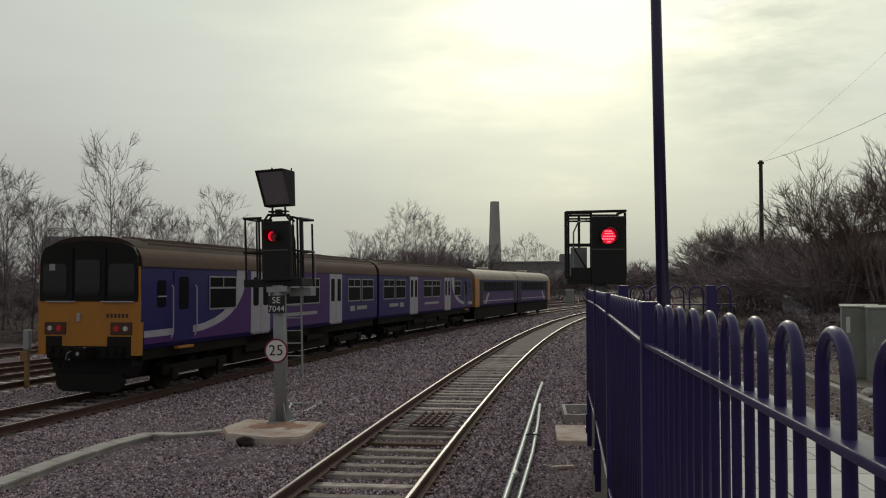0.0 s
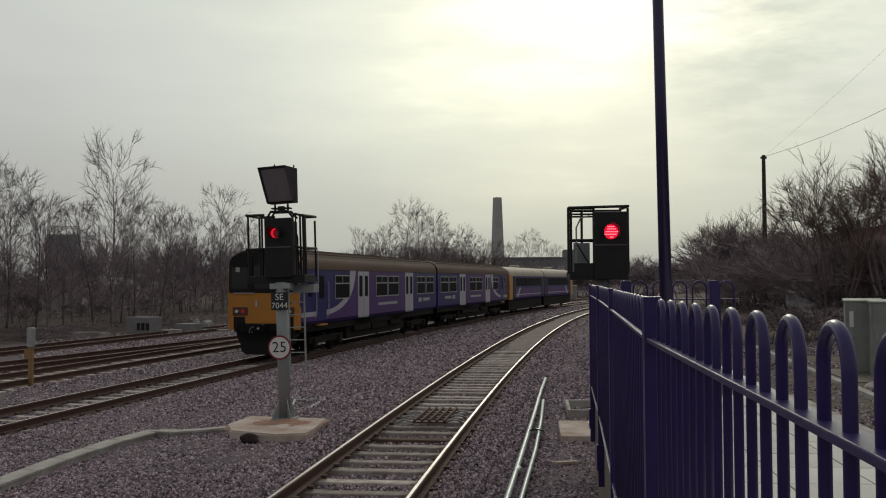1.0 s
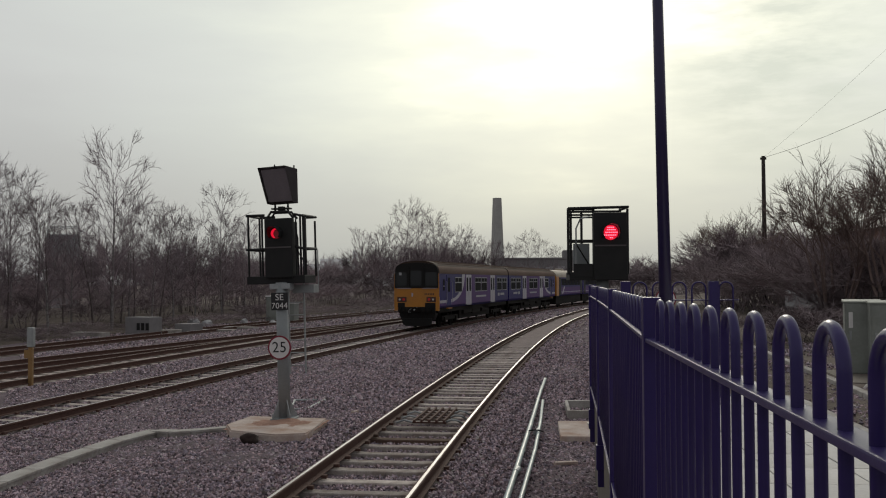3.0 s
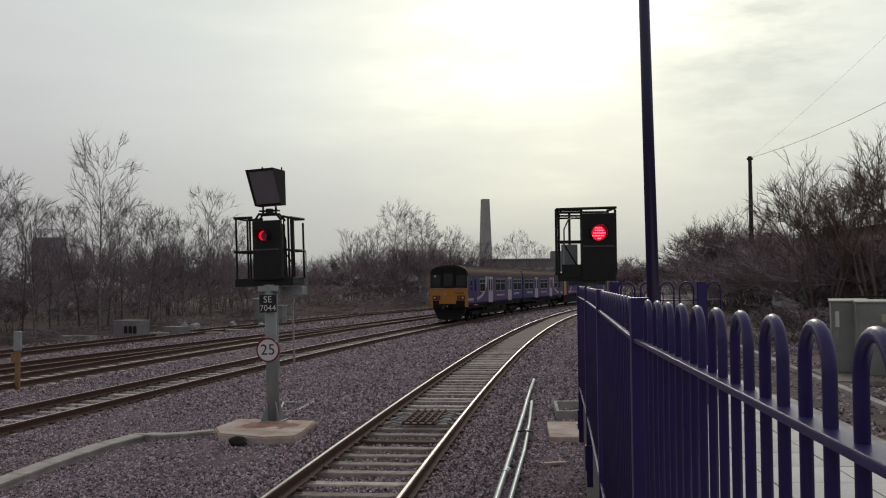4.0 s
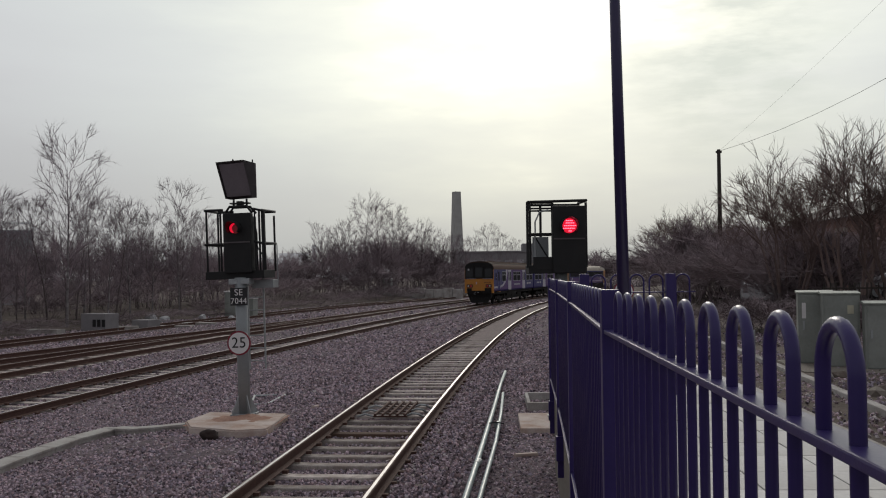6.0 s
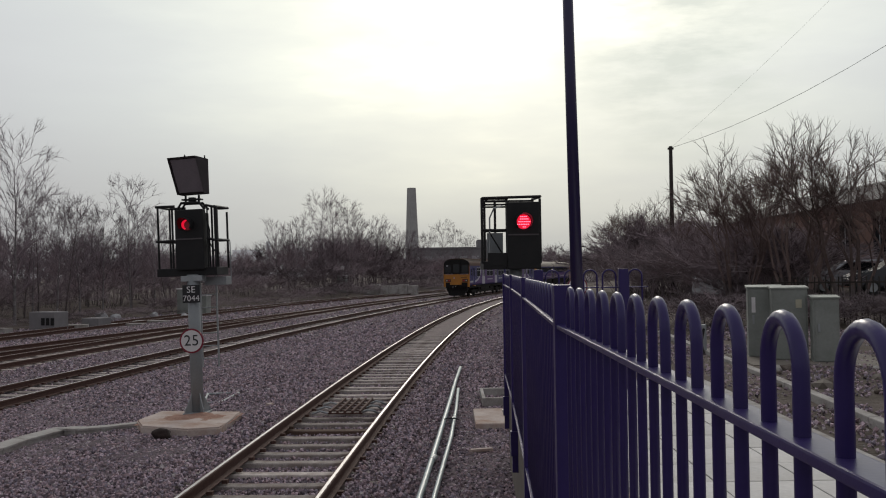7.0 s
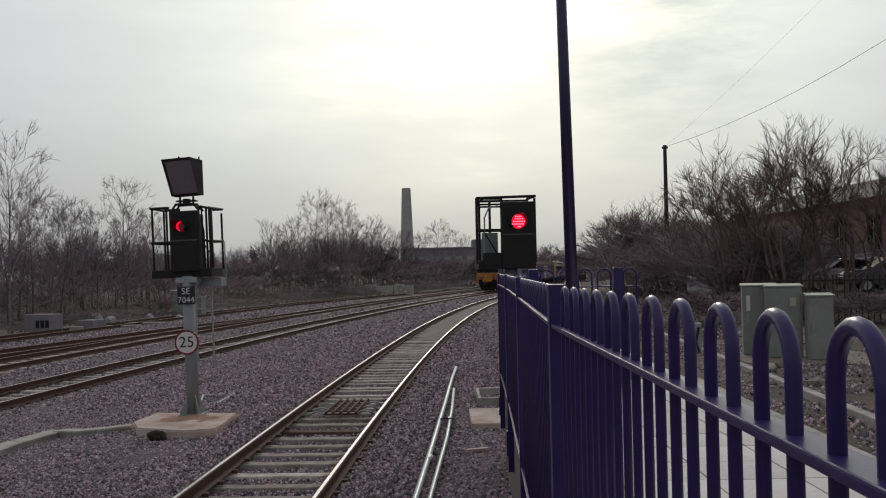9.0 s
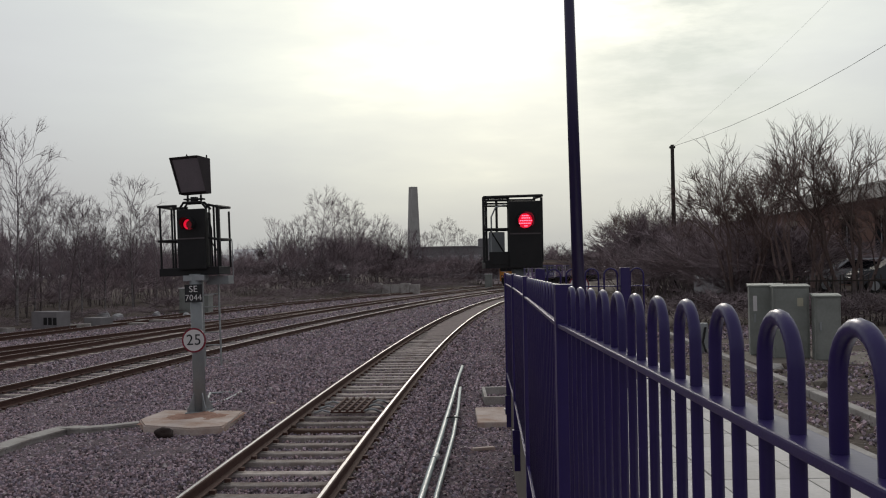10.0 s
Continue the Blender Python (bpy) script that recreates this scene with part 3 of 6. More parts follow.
def build_stones():
    rng = np.random.default_rng(4)
    pts = []
    for y0, y1, dens, big in ((9.2, 14, 560, 1.0), (14, 20, 380, 1.1), (20, 28, 185, 1.35), (28, 40, 80, 1.75), (40, 62, 22, 2.4), (62, 95, 4, 4.0)):
        xa, xb = -0.52 * y1 - 1.0, 0.066 * y1 + 0.5
        n = int((y1 - y0) * (xb - xa) * dens)
        for x, y in zip(rng.uniform(xa, xb, n), rng.uniform(y0, y1, n)):
            if not -0.52 * y - 1.0 < x < 0.066 * y + 0.5 or t4(y) - x > 3.5:
                continue
            d1, d2 = abs(x - t1(y)), abs(x - t2(y))
            if min(abs(d1 - 0.75), abs(d2 - 0.75), abs(abs(x - t3(y)) - 0.75), abs(abs(x - t4(y)) - 0.75)) < 0.09:
                continue
            if d2 < 0.68 and rng.random() < 0.3:
                continue
            lift = 0.0 if d2 < 0.7 else (0.008 if d1 < 0.7 else (0.075 if d1 < 1.45 else (0.03 if d1 < 1.7 else 0.0)))
            pts.append((x, y, ground_z(x, y) + lift, big))
    scatter("ballast_stones", pts, 4, 0.015, 0.029, "loose grey-brown crushed stone ballast between the rails", STONES)
    pts = []
    for x, y in zip(rng.uniform(3.2, 9.0, 15000), rng.uniform(6.5, 24, 15000)):
        if x > 3.35 and noise.noise((x * 0.5, y * 0.5, 7)) > -0.25:
            pts.append((x, y, ground_z(x, y) + 0.01, 1.0 + 0.7 * (rng.random() < 0.04)))
    scatter("gravel_stones", pts, 8, 0.013, 0.030, "rough grey-brown gravel and rubble beside the kerb", STONES)


build_stones()

# ---- tracks ----
RAIL = [(-0.019, 0.0), (-0.035, -0.005), (-0.036, -0.035), (-0.010, -0.048), (-0.009, -0.125), (-0.070, -0.142), (-0.070, -0.155),
        (0.070, -0.155), (0.070, -0.142), (0.009, -0.125), (0.010, -0.048), (0.036, -0.035), (0.035, -0.005), (0.019, 0.0)]


def path_frame(line, y):
    d = (line(y + 0.1) - line(y - 0.1)) / 0.2
    n = math.hypot(1, d)
    return Vector((line(y), y)), Vector((1 / n, -d / n)), math.atan(d)


def rail(line, off, y0, y1, z, tops, parent, step=1.0):
    verts, faces, mats = [], [], []
    m = len(RAIL)
    ys = np.arange(y0, y1 + step, step)
    for y in ys:
        p, n, _ = path_frame(line, y)
        for u, v in RAIL:
            verts.append((p.x + n.x * (off + u), p.y + n.y * (off + u), z + v))
    for j in range(len(ys) - 1):
        for i in range(m):
            a, b = j * m + i, j * m + (i + 1) % m
            faces.append((a, b, b + m, a + m))
            mats.append(1 if i == m - 1 else 0)
    me = raw_mesh("rail", verts, faces, "rust")
    me.materials.append(M[tops])
    for p, k in zip(me.polygons, mats):
        p.material_index = k
    ob = new("rail", me)
    ob.parent = parent
    return ob


def sleeper_mesh(clips=True):
    bm = bmesh.new()
    # concrete sleeper, waisted in the middle, top edges chamfered
    outline = [(-1.25, 0.0), (-0.45, -0.025), (0.45, -0.025), (1.25, 0.0)]
    rows = []
    for x, z in outline:
        rows.append([bm.verts.new((x, y, z + dz)) for y, dz in ((-0.14, -0.2), (-0.105, -0.012), (-0.095, 0), (0.095, 0), (0.105, -0.012), (0.14, -0.2))])
    for a, b in zip(rows, rows[1:]):
        for i in range(5):
            bm.faces.new((a[i], a[i + 1], b[i + 1], b[i]))
    bm.faces.new(rows[0])
    bm.faces.new(rows[-1][::-1])
    plain = len(bm.faces)
    if clips:
        for sx in (-0.7525, 0.7525):
            for dx in (-0.11, 0.11):
                box(bm, sx + dx - 0.035, sx + dx + 0.035, -0.04, 0.04, 0.0, 0.045)
    me = bpy.data.meshes.new("sleeper")
    bmesh.ops.recalc_face_normals(bm, faces=bm.faces)
    bm.to_mesh(me)
    bm.free()
    me.materials.append(M["sleeper"])
    me.materials.append(M["rust"])
    for p in me.polygons:
        p.material_index = 1 if p.index >= plain else 0
    return me


def build_track(line, z, y0, y1, single_to, label, tops, first=0.0, timber_at=()):
    tr = thing("railway_track", Matrix.Identity(4), label, "railway track", "railway tracks", "structure")
    for off in (-0.7525, 0.7525):
        rail(line, off, y0, y1, z, tops, tr)
    me = sleeper_mesh()
    wood = me.copy()
    wood.materials.clear()
    wood.materials.append(M["timber"])
    wood.materials.append(M["rust"])
    y = y0 + first
    rest = bmesh.new()
    i = 0
    while y < y1:
        p, n, ang = path_frame(line, y)
        m = Matrix.Translation((p.x, p.y, z - 0.158 + random.uniform(-0.024, 0.003))) @ Euler((random.uniform(-0.01, 0.01), random.uniform(-0.004, 0.004), -ang + random.uniform(-0.012, 0.012))).to_matrix().to_4x4()
        if y < single_to:
            ob = new("sleeper", wood if any(abs(y - w) < 0.3 for w in timber_at) else me)
            ob.parent = tr
            ob.matrix_basis = m
        else:
            bmesh.ops.create_cube(rest, size=1.0, matrix=m @ Matrix.Translation((0, 0, -0.06)) @ Matrix.Diagonal((2.5, 0.22, 0.12, 1)))
        y += 0.65 / math.hypot(1, math.tan(ang))
        i += 1
    if len(rest.verts):
        ob = part("sleeper_row", rest, "sleeper", tr)
        ob["kind"] = "stuff"
    else:
        rest.free()
    return tr


build_track(t1, 0.0, 3.0, 130.0, 62.0, "near railway track with shiny rails on concrete sleepers", "rail_top", 0.35, (15.9,))
build_track(t2, Z2, 6.0, 175.0, 75.0, "railway track with bright rails that the train runs on", "rail_top", 0.2)
build_track(t3, Z3, 8.0, 170.0, 8.0, "middle railway track with dull brown rails", "dull_top")
build_track(t3b, Z3, 8.0, 66.0, 8.0, "joining track with dull brown rails running into a turnout", "dull_top", 0.3)
build_track(t4, Z3, 8.0, 170.0, 8.0, "farthest railway track with rusty rails beside the trees", "rail_top")


def build_sand():
    """Pale sandy spill that buries the sleepers farther along the near line."""
    for name, lo, hi, y0, y1 in (("sand_fill", -0.66, 0.66, 30.0, 78.0), ("sand_verge", 0.86, 1.55, 33.0, 75.0)):
        bm = bmesh.new()
        rows = []
        for y in np.arange(y0, y1, 0.3):
            p, n, _ = path_frame(t1, y)
            rows.append([])
            for k in range(9):
                u = lo + (hi - lo) * k / 8
                rise = -0.055 + 0.075 * smooth01(y0 + 2, y0 + 18, y) + 0.035 * noise.noise((u * 2, y * 0.8, 2)) + 0.03 * noise.noise((u * 5, y * 2.5, 5))
                edge = 0.05 * smooth01(0.6, 1.0, abs(2 * k / 8 - 1))
                rows[-1].append(bm.verts.new((p.x + n.x * u, p.y + n.y * u, -0.165 + rise - edge)))
        for a, b in zip(rows, rows[1:]):
            for k in range(8):
                bm.faces.new((a[k], a[k + 1], b[k + 1], b[k]))
        tagged(part(name, bm, "sand", None, "", True), "pale brown sand and grit spilled along the near track", "sand", kind="stuff")


build_sand()


# ---- signals ----
def ring_hood(bm, c, r, length, n=16):
    """A lens hood: the upper two thirds of a tube that points at -y."""
    c = Vector(c)
    for k0 in range(n):
        a0, a1 = [radians(-40 + 260 * k / n) for k in (k0, k0 + 1)]
        q = []
        for rr in (r, r * 0.9):
            for a in (a0, a1):
                for d in (0, -length * (0.55 + 0.45 * max(0, math.sin(a)))):
                    q.append(bm.verts.new(c + Vector((math.cos(a) * rr, d, math.sin(a) * rr))))
        o00, o01, o10, o11, i00, i01, i10, i11 = q
        for f in ((o00, o10, o11, o01), (i00, i01, i11, i10), (o01, o11, i11, i01), (o00, i00, i10, o10)):
            bm.faces.new(f)
    bmesh.ops.remove_doubles(bm, verts=bm.verts, dist=0.0005)
    return bm


def bars(bm, pts, r):
    for a, b in pts:
        tube(bm, a, b, r, r, 6)
    return bm


def signal_head(parent, w, h, lamp_z, lit, lamp_x=0.0, lamp_r=0.125):
    """Black signal head, front towards -y, bottom at z = 0."""
    bm = bmesh.new()
    box(bm, -w / 2, w / 2, 0.0, 0.16, 0.0, h, 0.02)
    box(bm, -w / 2 + 0.03, w / 2 - 0.03, 0.16, 0.42, 0.05, h - 0.05, 0.02)
    head = part("signal_head", bm, "black", parent, "black signal head with one red light")
    part("lamp_hood", ring_hood(bmesh.new(), (lamp_x, -0.005, lamp_z), lamp_r + 0.025, 0.30), "black", head)
    lens = part("lamp_lens", disc(bmesh.new(), (lamp_x, -0.012, lamp_z), lamp_r, 0.03), lit, head, "glowing red signal lens")
    if lit == "red_off":
        arc = [(lamp_x + math.cos(radians(a)) * lamp_r * 0.94, lamp_z + math.sin(radians(a)) * lamp_r * 0.94) for a in range(70, 251, 15)]
        arc += [(lamp_x + lamp_r * 0.30 + math.cos(radians(a)) * lamp_r * 0.78, lamp_z - lamp_r * 0.05 + math.sin(radians(a)) * lamp_r * 0.82) for a in range(235, 104, -15)]
        part("lit_crescent", prism(bmesh.new(), arc, "y", -0.036, -0.026), "red_lamp", lens, "bright red crescent of light")
    if lit == "red_lamp":
        for r, (z, n, dx) in enumerate(((0.085, 4, 0), (0.045, 5, 0.01), (0.0, 7, 0.012), (-0.045, 7, -0.012), (-0.09, 2, 0.01))):
            for i in range(n):
                x = lamp_x + dx + (i - (n - 1) / 2) * 0.03
                part("led", new_box(x - 0.011, x + 0.011, -0.036, -0.026, lamp_z + z - 0.008, lamp_z + z + 0.008), "led", lens)
    part("head_trim", new_box(-w / 2 + 0.02, w / 2 - 0.02, -0.012, 0.0, h * 0.5, h * 0.5 + 0.025), "hood", head)
    return head


def build_signal_one():
    s = thing("railway_signal", pose(-4.41, 17.0, -0.07, 0, -1.5, -5), "grey-post railway signal with black caged head showing red", "railway signal", "signals")
    bm = bmesh.new()
    tube(bm, (0, 0, 0.02), (0, 0, 2.42), 0.105, 0.105, 20)
    part("post", bm, "post_grey", s, "grey round steel post", True)
    bm = new_box(-0.20, 0.20, -0.20, 0.20, 0.0, 0.03, 0.005)
    for a in range(4):
        m = Euler((0, 0, radians(45 + 90 * a))).to_matrix().to_4x4()
        r = prism(bmesh.new(), [(0.09, 0.03), (0.25, 0.03), (0.10, 0.36)], "y", -0.008, 0.008)
        r.transform(m)
        me = bpy.data.meshes.new("tmp")
        r.to_mesh(me); r.free()
        bm.from_mesh(me)
        bpy.data.meshes.remove(me)
    part("base_flange", bm, "galv", s, "galvanised flanged foot")
    for x in (-0.16, 0.16):
        for y in (-0.16, 0.16):
            part("anchor_bolt", tube(bmesh.new(), (x, y, 0.03), (x, y, 0.10), 0.016, 0.016, 6), "galv", s)
    # collar under the head
    part("head_bracket", new_box(-0.19, 0.19, -0.10, 0.14, 2.30, 2.40, 0.01), "galv", s, "galvanised bracket")
    # platform and cage
    plat = part("platform", new_box(-0.64, 0.44, -0.02, 0.62, 2.40, 2.54, 0.01), "black", s, "black walkway platform")
    z0, z1, zm = 2.54, 3.63, 3.02
    for x, y, top in ((-0.60, 0.0, z1), (-0.43, 0.56, z1), (-0.60, 0.56, z1), (-0.36, 0.05, z1 - 0.05), (0.34, 0.1, z1), (0.30, 0.5, z1), (0.42, 0.02, z1 - 0.05), (0.46, 0.58, z1 - 0.1)):
        part("cage_upright", tube(bmesh.new(), (x, y, z0 - 0.02), (x, y, top), 0.02, 0.02, 6), "black", s)
    for z in (zm, z1):
        part("cage_rail", bars(bmesh.new(), [((-0.64, 0.0, z), (-0.30, 0.02, z)), ((-0.60, 0, z), (-0.60, 0.56, z)), ((-0.60, 0.56, z), (-0.30, 0.56, z))], 0.026), "black", s)
    part("cage_upright", new_box(0.41, 0.465, 0.0, 0.05, z0 + 0.42, z1 - 0.06), "black", s)
    for x, y in ((0.295, -0.01), (0.355, 0.30)):
        part("cage_upright", tube(bmesh.new(), (x, y, z0 - 0.02), (x, y, z1 - 0.02), 0.014, 0.014, 6), "black", s)
    for z in (zm, z1 - 0.03):
        part("cage_rail", bars(bmesh.new(), [((0.27, 0.0, z + 0.03), (0.46, 0.0, z - 0.02)), ((0.42, 0, z), (0.48, 0.58, z)), ((0.30, 0.58, z), (0.48, 0.58, z))], 0.024), "black", s)
    part("cable", pipe(bmesh.new(), [(0.30, 0.08, 2.52), (0.31, 0.04, 2.9), (0.30, 0.07, 3.2), (0.25, 0.09, 3.4)], 0.014, 6), "black", s)
    part("cable", pipe(bmesh.new(), [(0.36, 0.2, 2.52), (0.37, 0.16, 2.8), (0.25, 0.14, 3.0)], 0.014, 6), "black", s)
    head = signal_head(s, 0.51, 1.06, 0.79, "red_off", -0.03, 0.095)
    head.matrix_basis = pose(-0.01, -0.10, 2.50, 0, 0, 0)
    # shoulders that carry the route indicator
    bm = bmesh.new()
    pipe(bm, [(-0.25, 0, 3.56), (-0.17, 0, 3.68), (0.15, 0, 3.68), (0.25, 0, 3.56)], 0.024, 8)
    pipe(bm, [(-0.25, 0.2, 3.56), (-0.17, 0.2, 3.68), (0.15, 0.2, 3.68), (0.25, 0.2, 3.56)], 0.024, 8)
    for x in (-0.12, 0.12):
        tube(bm, (x, 0.1, 3.66), (x, 0.1, 3.82), 0.02, 0.02, 6)
    box(bm, -0.17, 0.17, 0.02, 0.18, 3.73, 3.755)
    box(bm, -0.05, 0.05, 0.04, 0.16, 3.66, 3.78)
    part("indicator_bracket", bm, "black", s)
    # route indicator box with sloping hood sides, open to the front
    bm = bmesh.new()
    f = [bm.verts.new((-0.29, -0.27, 4.47)), bm.verts.new((0.29, -0.27, 4.47)), bm.verts.new((0.28, -0.02, 3.84)), bm.verts.new((-0.28, -0.02, 3.84))]
    b = [bm.verts.new((-0.28, 0.14, 4.45)), bm.verts.new((0.28, 0.14, 4.45)), bm.verts.new((0.28, 0.14, 3.83)), bm.verts.new((-0.28, 0.14, 3.83))]
    for i in range(4):
        bm.faces.new((f[i], f[(i + 1) % 4], b[(i + 1) % 4], b[i]))
    bm.faces.new(b)
    bmesh.ops.solidify(bm, geom=bm.faces[:], thickness=0.014)
    ind = part("route_indicator", bm, "hood", s, "unlit black hooded route indicator box")
    bm = bmesh.new()
    v = [bm.verts.new(c) for c in ((-0.262, -0.215, 4.43), (0.262, -0.215, 4.43), (0.255, 0.005, 3.87), (-0.255, 0.005, 3.87),
                                   (-0.262, -0.16, 4.43), (0.262, -0.16, 4.43), (0.255, 0.06, 3.87), (-0.255, 0.06, 3.87))]
    for q in ((0, 3, 2, 1), (4, 5, 6, 7), (0, 1, 5, 4), (1, 2, 6, 5), (2, 3, 7, 6), (3, 0, 4, 7)):
        bm.faces.new([v[k] for k in q])
    part("indicator_panel", bm, "panel", ind)
    ind.matrix_basis = pose(0.0, 0.05, 0, 0, 0, -15)
    part("lifting_eye", pipe(bmesh.new(), [(-0.06, -0.1, 4.45), (-0.04, -0.1, 4.52), (0.0, -0.1, 4.45)], 0.012, 6), "black", ind)
    part("lifting_eye", tube(bmesh.new(), (0.25, 0.08, 4.43), (0.25, 0.08, 4.51), 0.014, 0.014, 6), "black", ind)
    # identity plate
    pl = part("identity_plate", new_box(-0.155, 0.155, -0.130, -0.110, 1.93, 2.24, 0.004), "sign_black", s, "black plate with white lettering")
    text_part("lettering", "SE", 0.16, pose(0.0, -0.133, 2.155, 90), "white", pl)
    text_part("lettering", "7044", 0.145, pose(0.0, -0.133, 2.005, 90), "white", pl)
    # speed disc
    d = part("speed_sign", disc(bmesh.new(), (-0.02, -0.125, 1.27), 0.215, 0.016, n=40), "sign_red", s, "round speed sign with dark red border")
    part("sign_face", disc(bmesh.new(), (-0.02, -0.132, 1.27), 0.185, 0.010, n=40), "white", d)
    text_part("lettering", "25", 0.265, pose(-0.02, -0.139, 1.27, 90), "sign_black", d)
    # ladder behind
    for x in (-0.08, 0.22):
        part("ladder_stile", new_box(x - 0.012, x + 0.012, 0.56, 0.60, 0.75, 2.45), "galv", s)
    for i in range(7):
        part("ladder_rung", tube(bmesh.new(), (-0.08, 0.58, 0.9 + i * 0.23), (0.22, 0.58, 0.9 + i * 0.23), 0.010), "galv", s)
    part("ladder_bracket", new_box(0.10, 0.50, 0.30, 0.60, 2.22, 2.37, 0.008), "galv", s)
    tube_bm = bmesh.new()
    tube(tube_bm, (0.50, 0.58, 2.3), (0.50, 0.58, 3.0), 0.010)
    part("grab_rail", tube_bm, "galv", s)


def build_signal_two():
    s = thing("railway_signal", pose(1.12, 16.5, -0.10, 0, 0, 3), "black caged railway signal glowing bright red", "railway signal", "signals")
    part("post", tube(bmesh.new(), (0.05, 0.2, 0.0), (0.05, 0.2, 2.5), 0.105, 0.105, 18), "post_grey", s, "", True)
    part("base_flange", new_box(-0.2, 0.3, -0.05, 0.45, 0.0, 0.03), "galv", s)
    bm = new_box(-0.52, 0.46, 0.0, 0.70, 2.46, 2.60, 0.01)
    box(bm, -0.45, 0.44, -0.01, 0.05, 2.52, 2.74, 0.005)
    part("platform", bm, "black", s, "black walkway platform")
    head = signal_head(s, 0.56, 1.14, 0.80, "red_lamp", 0.0)
    head.matrix_basis = pose(0.16, -0.06, 2.46)
    z0, z1 = 2.56, 3.66
    for x, y in ((-0.54, 0.0), (-0.44, 0.62), (-0.11, 0.05), (0.46, 0.05), (0.40, 0.66), (-0.25, 0.66)):
        part("cage_upright", tube(bmesh.new(), (x, y, z0), (x, y, z1), 0.022, 0.022, 6), "black", s)
    for z in (z1, z1 - 0.10, 3.13):
        part("cage_rail", bars(bmesh.new(), [((-0.54, 0.0, z), (-0.13, 0.02, z)), ((-0.54, 0, z), (-0.44, 0.64, z)), ((-0.44, 0.64, z), (0.44, 0.66, z))], 0.024 if z > 3.6 else 0.018), "black", s)
    part("cage_rail", bars(bmesh.new(), [((-0.54, 0.0, z1 + 0.01), (0.46, 0.0, z1 + 0.03)), ((0.46, 0, z1 + 0.03), (0.42, 0.66, z1 + 0.03))], 0.026), "black", s)
    part("cage_brace", bars(bmesh.new(), [((-0.40, 0.3, 3.12), (-0.16, 0.3, 2.72))], 0.014), "black", s)
    part("cage_brace", bars(bmesh.new(), [((-0.54, 0.0, z1 - 0.12), (-0.44, 0.0, z1))], 0.014), "black", s)
    part("side_panel", new_box(-0.40, -0.12, 0.60, 0.63, 2.70, 3.10), "post_grey", s, "pale grey back panel")
    part("grab_rail", pipe(bmesh.new(), [(-0.38, 0.3, 2.6), (-0.38, 0.3, 3.35), (-0.30, 0.3, 3.52), (-0.15, 0.3, 3.55)], 0.014, 6), "galv", s)


build_signal_one()
build_signal_two()


TROUGH = ((-7.2, 9.0, -0.29), (-7.16, 14.27, -0.29), (-7.04, 15.98, -0.29), (-6.76, 17.0, -0.28), (-6.32, 16.72, -0.25), (-5.87, 16.56, -0.20), (-5.2, 16.42, -0.12))


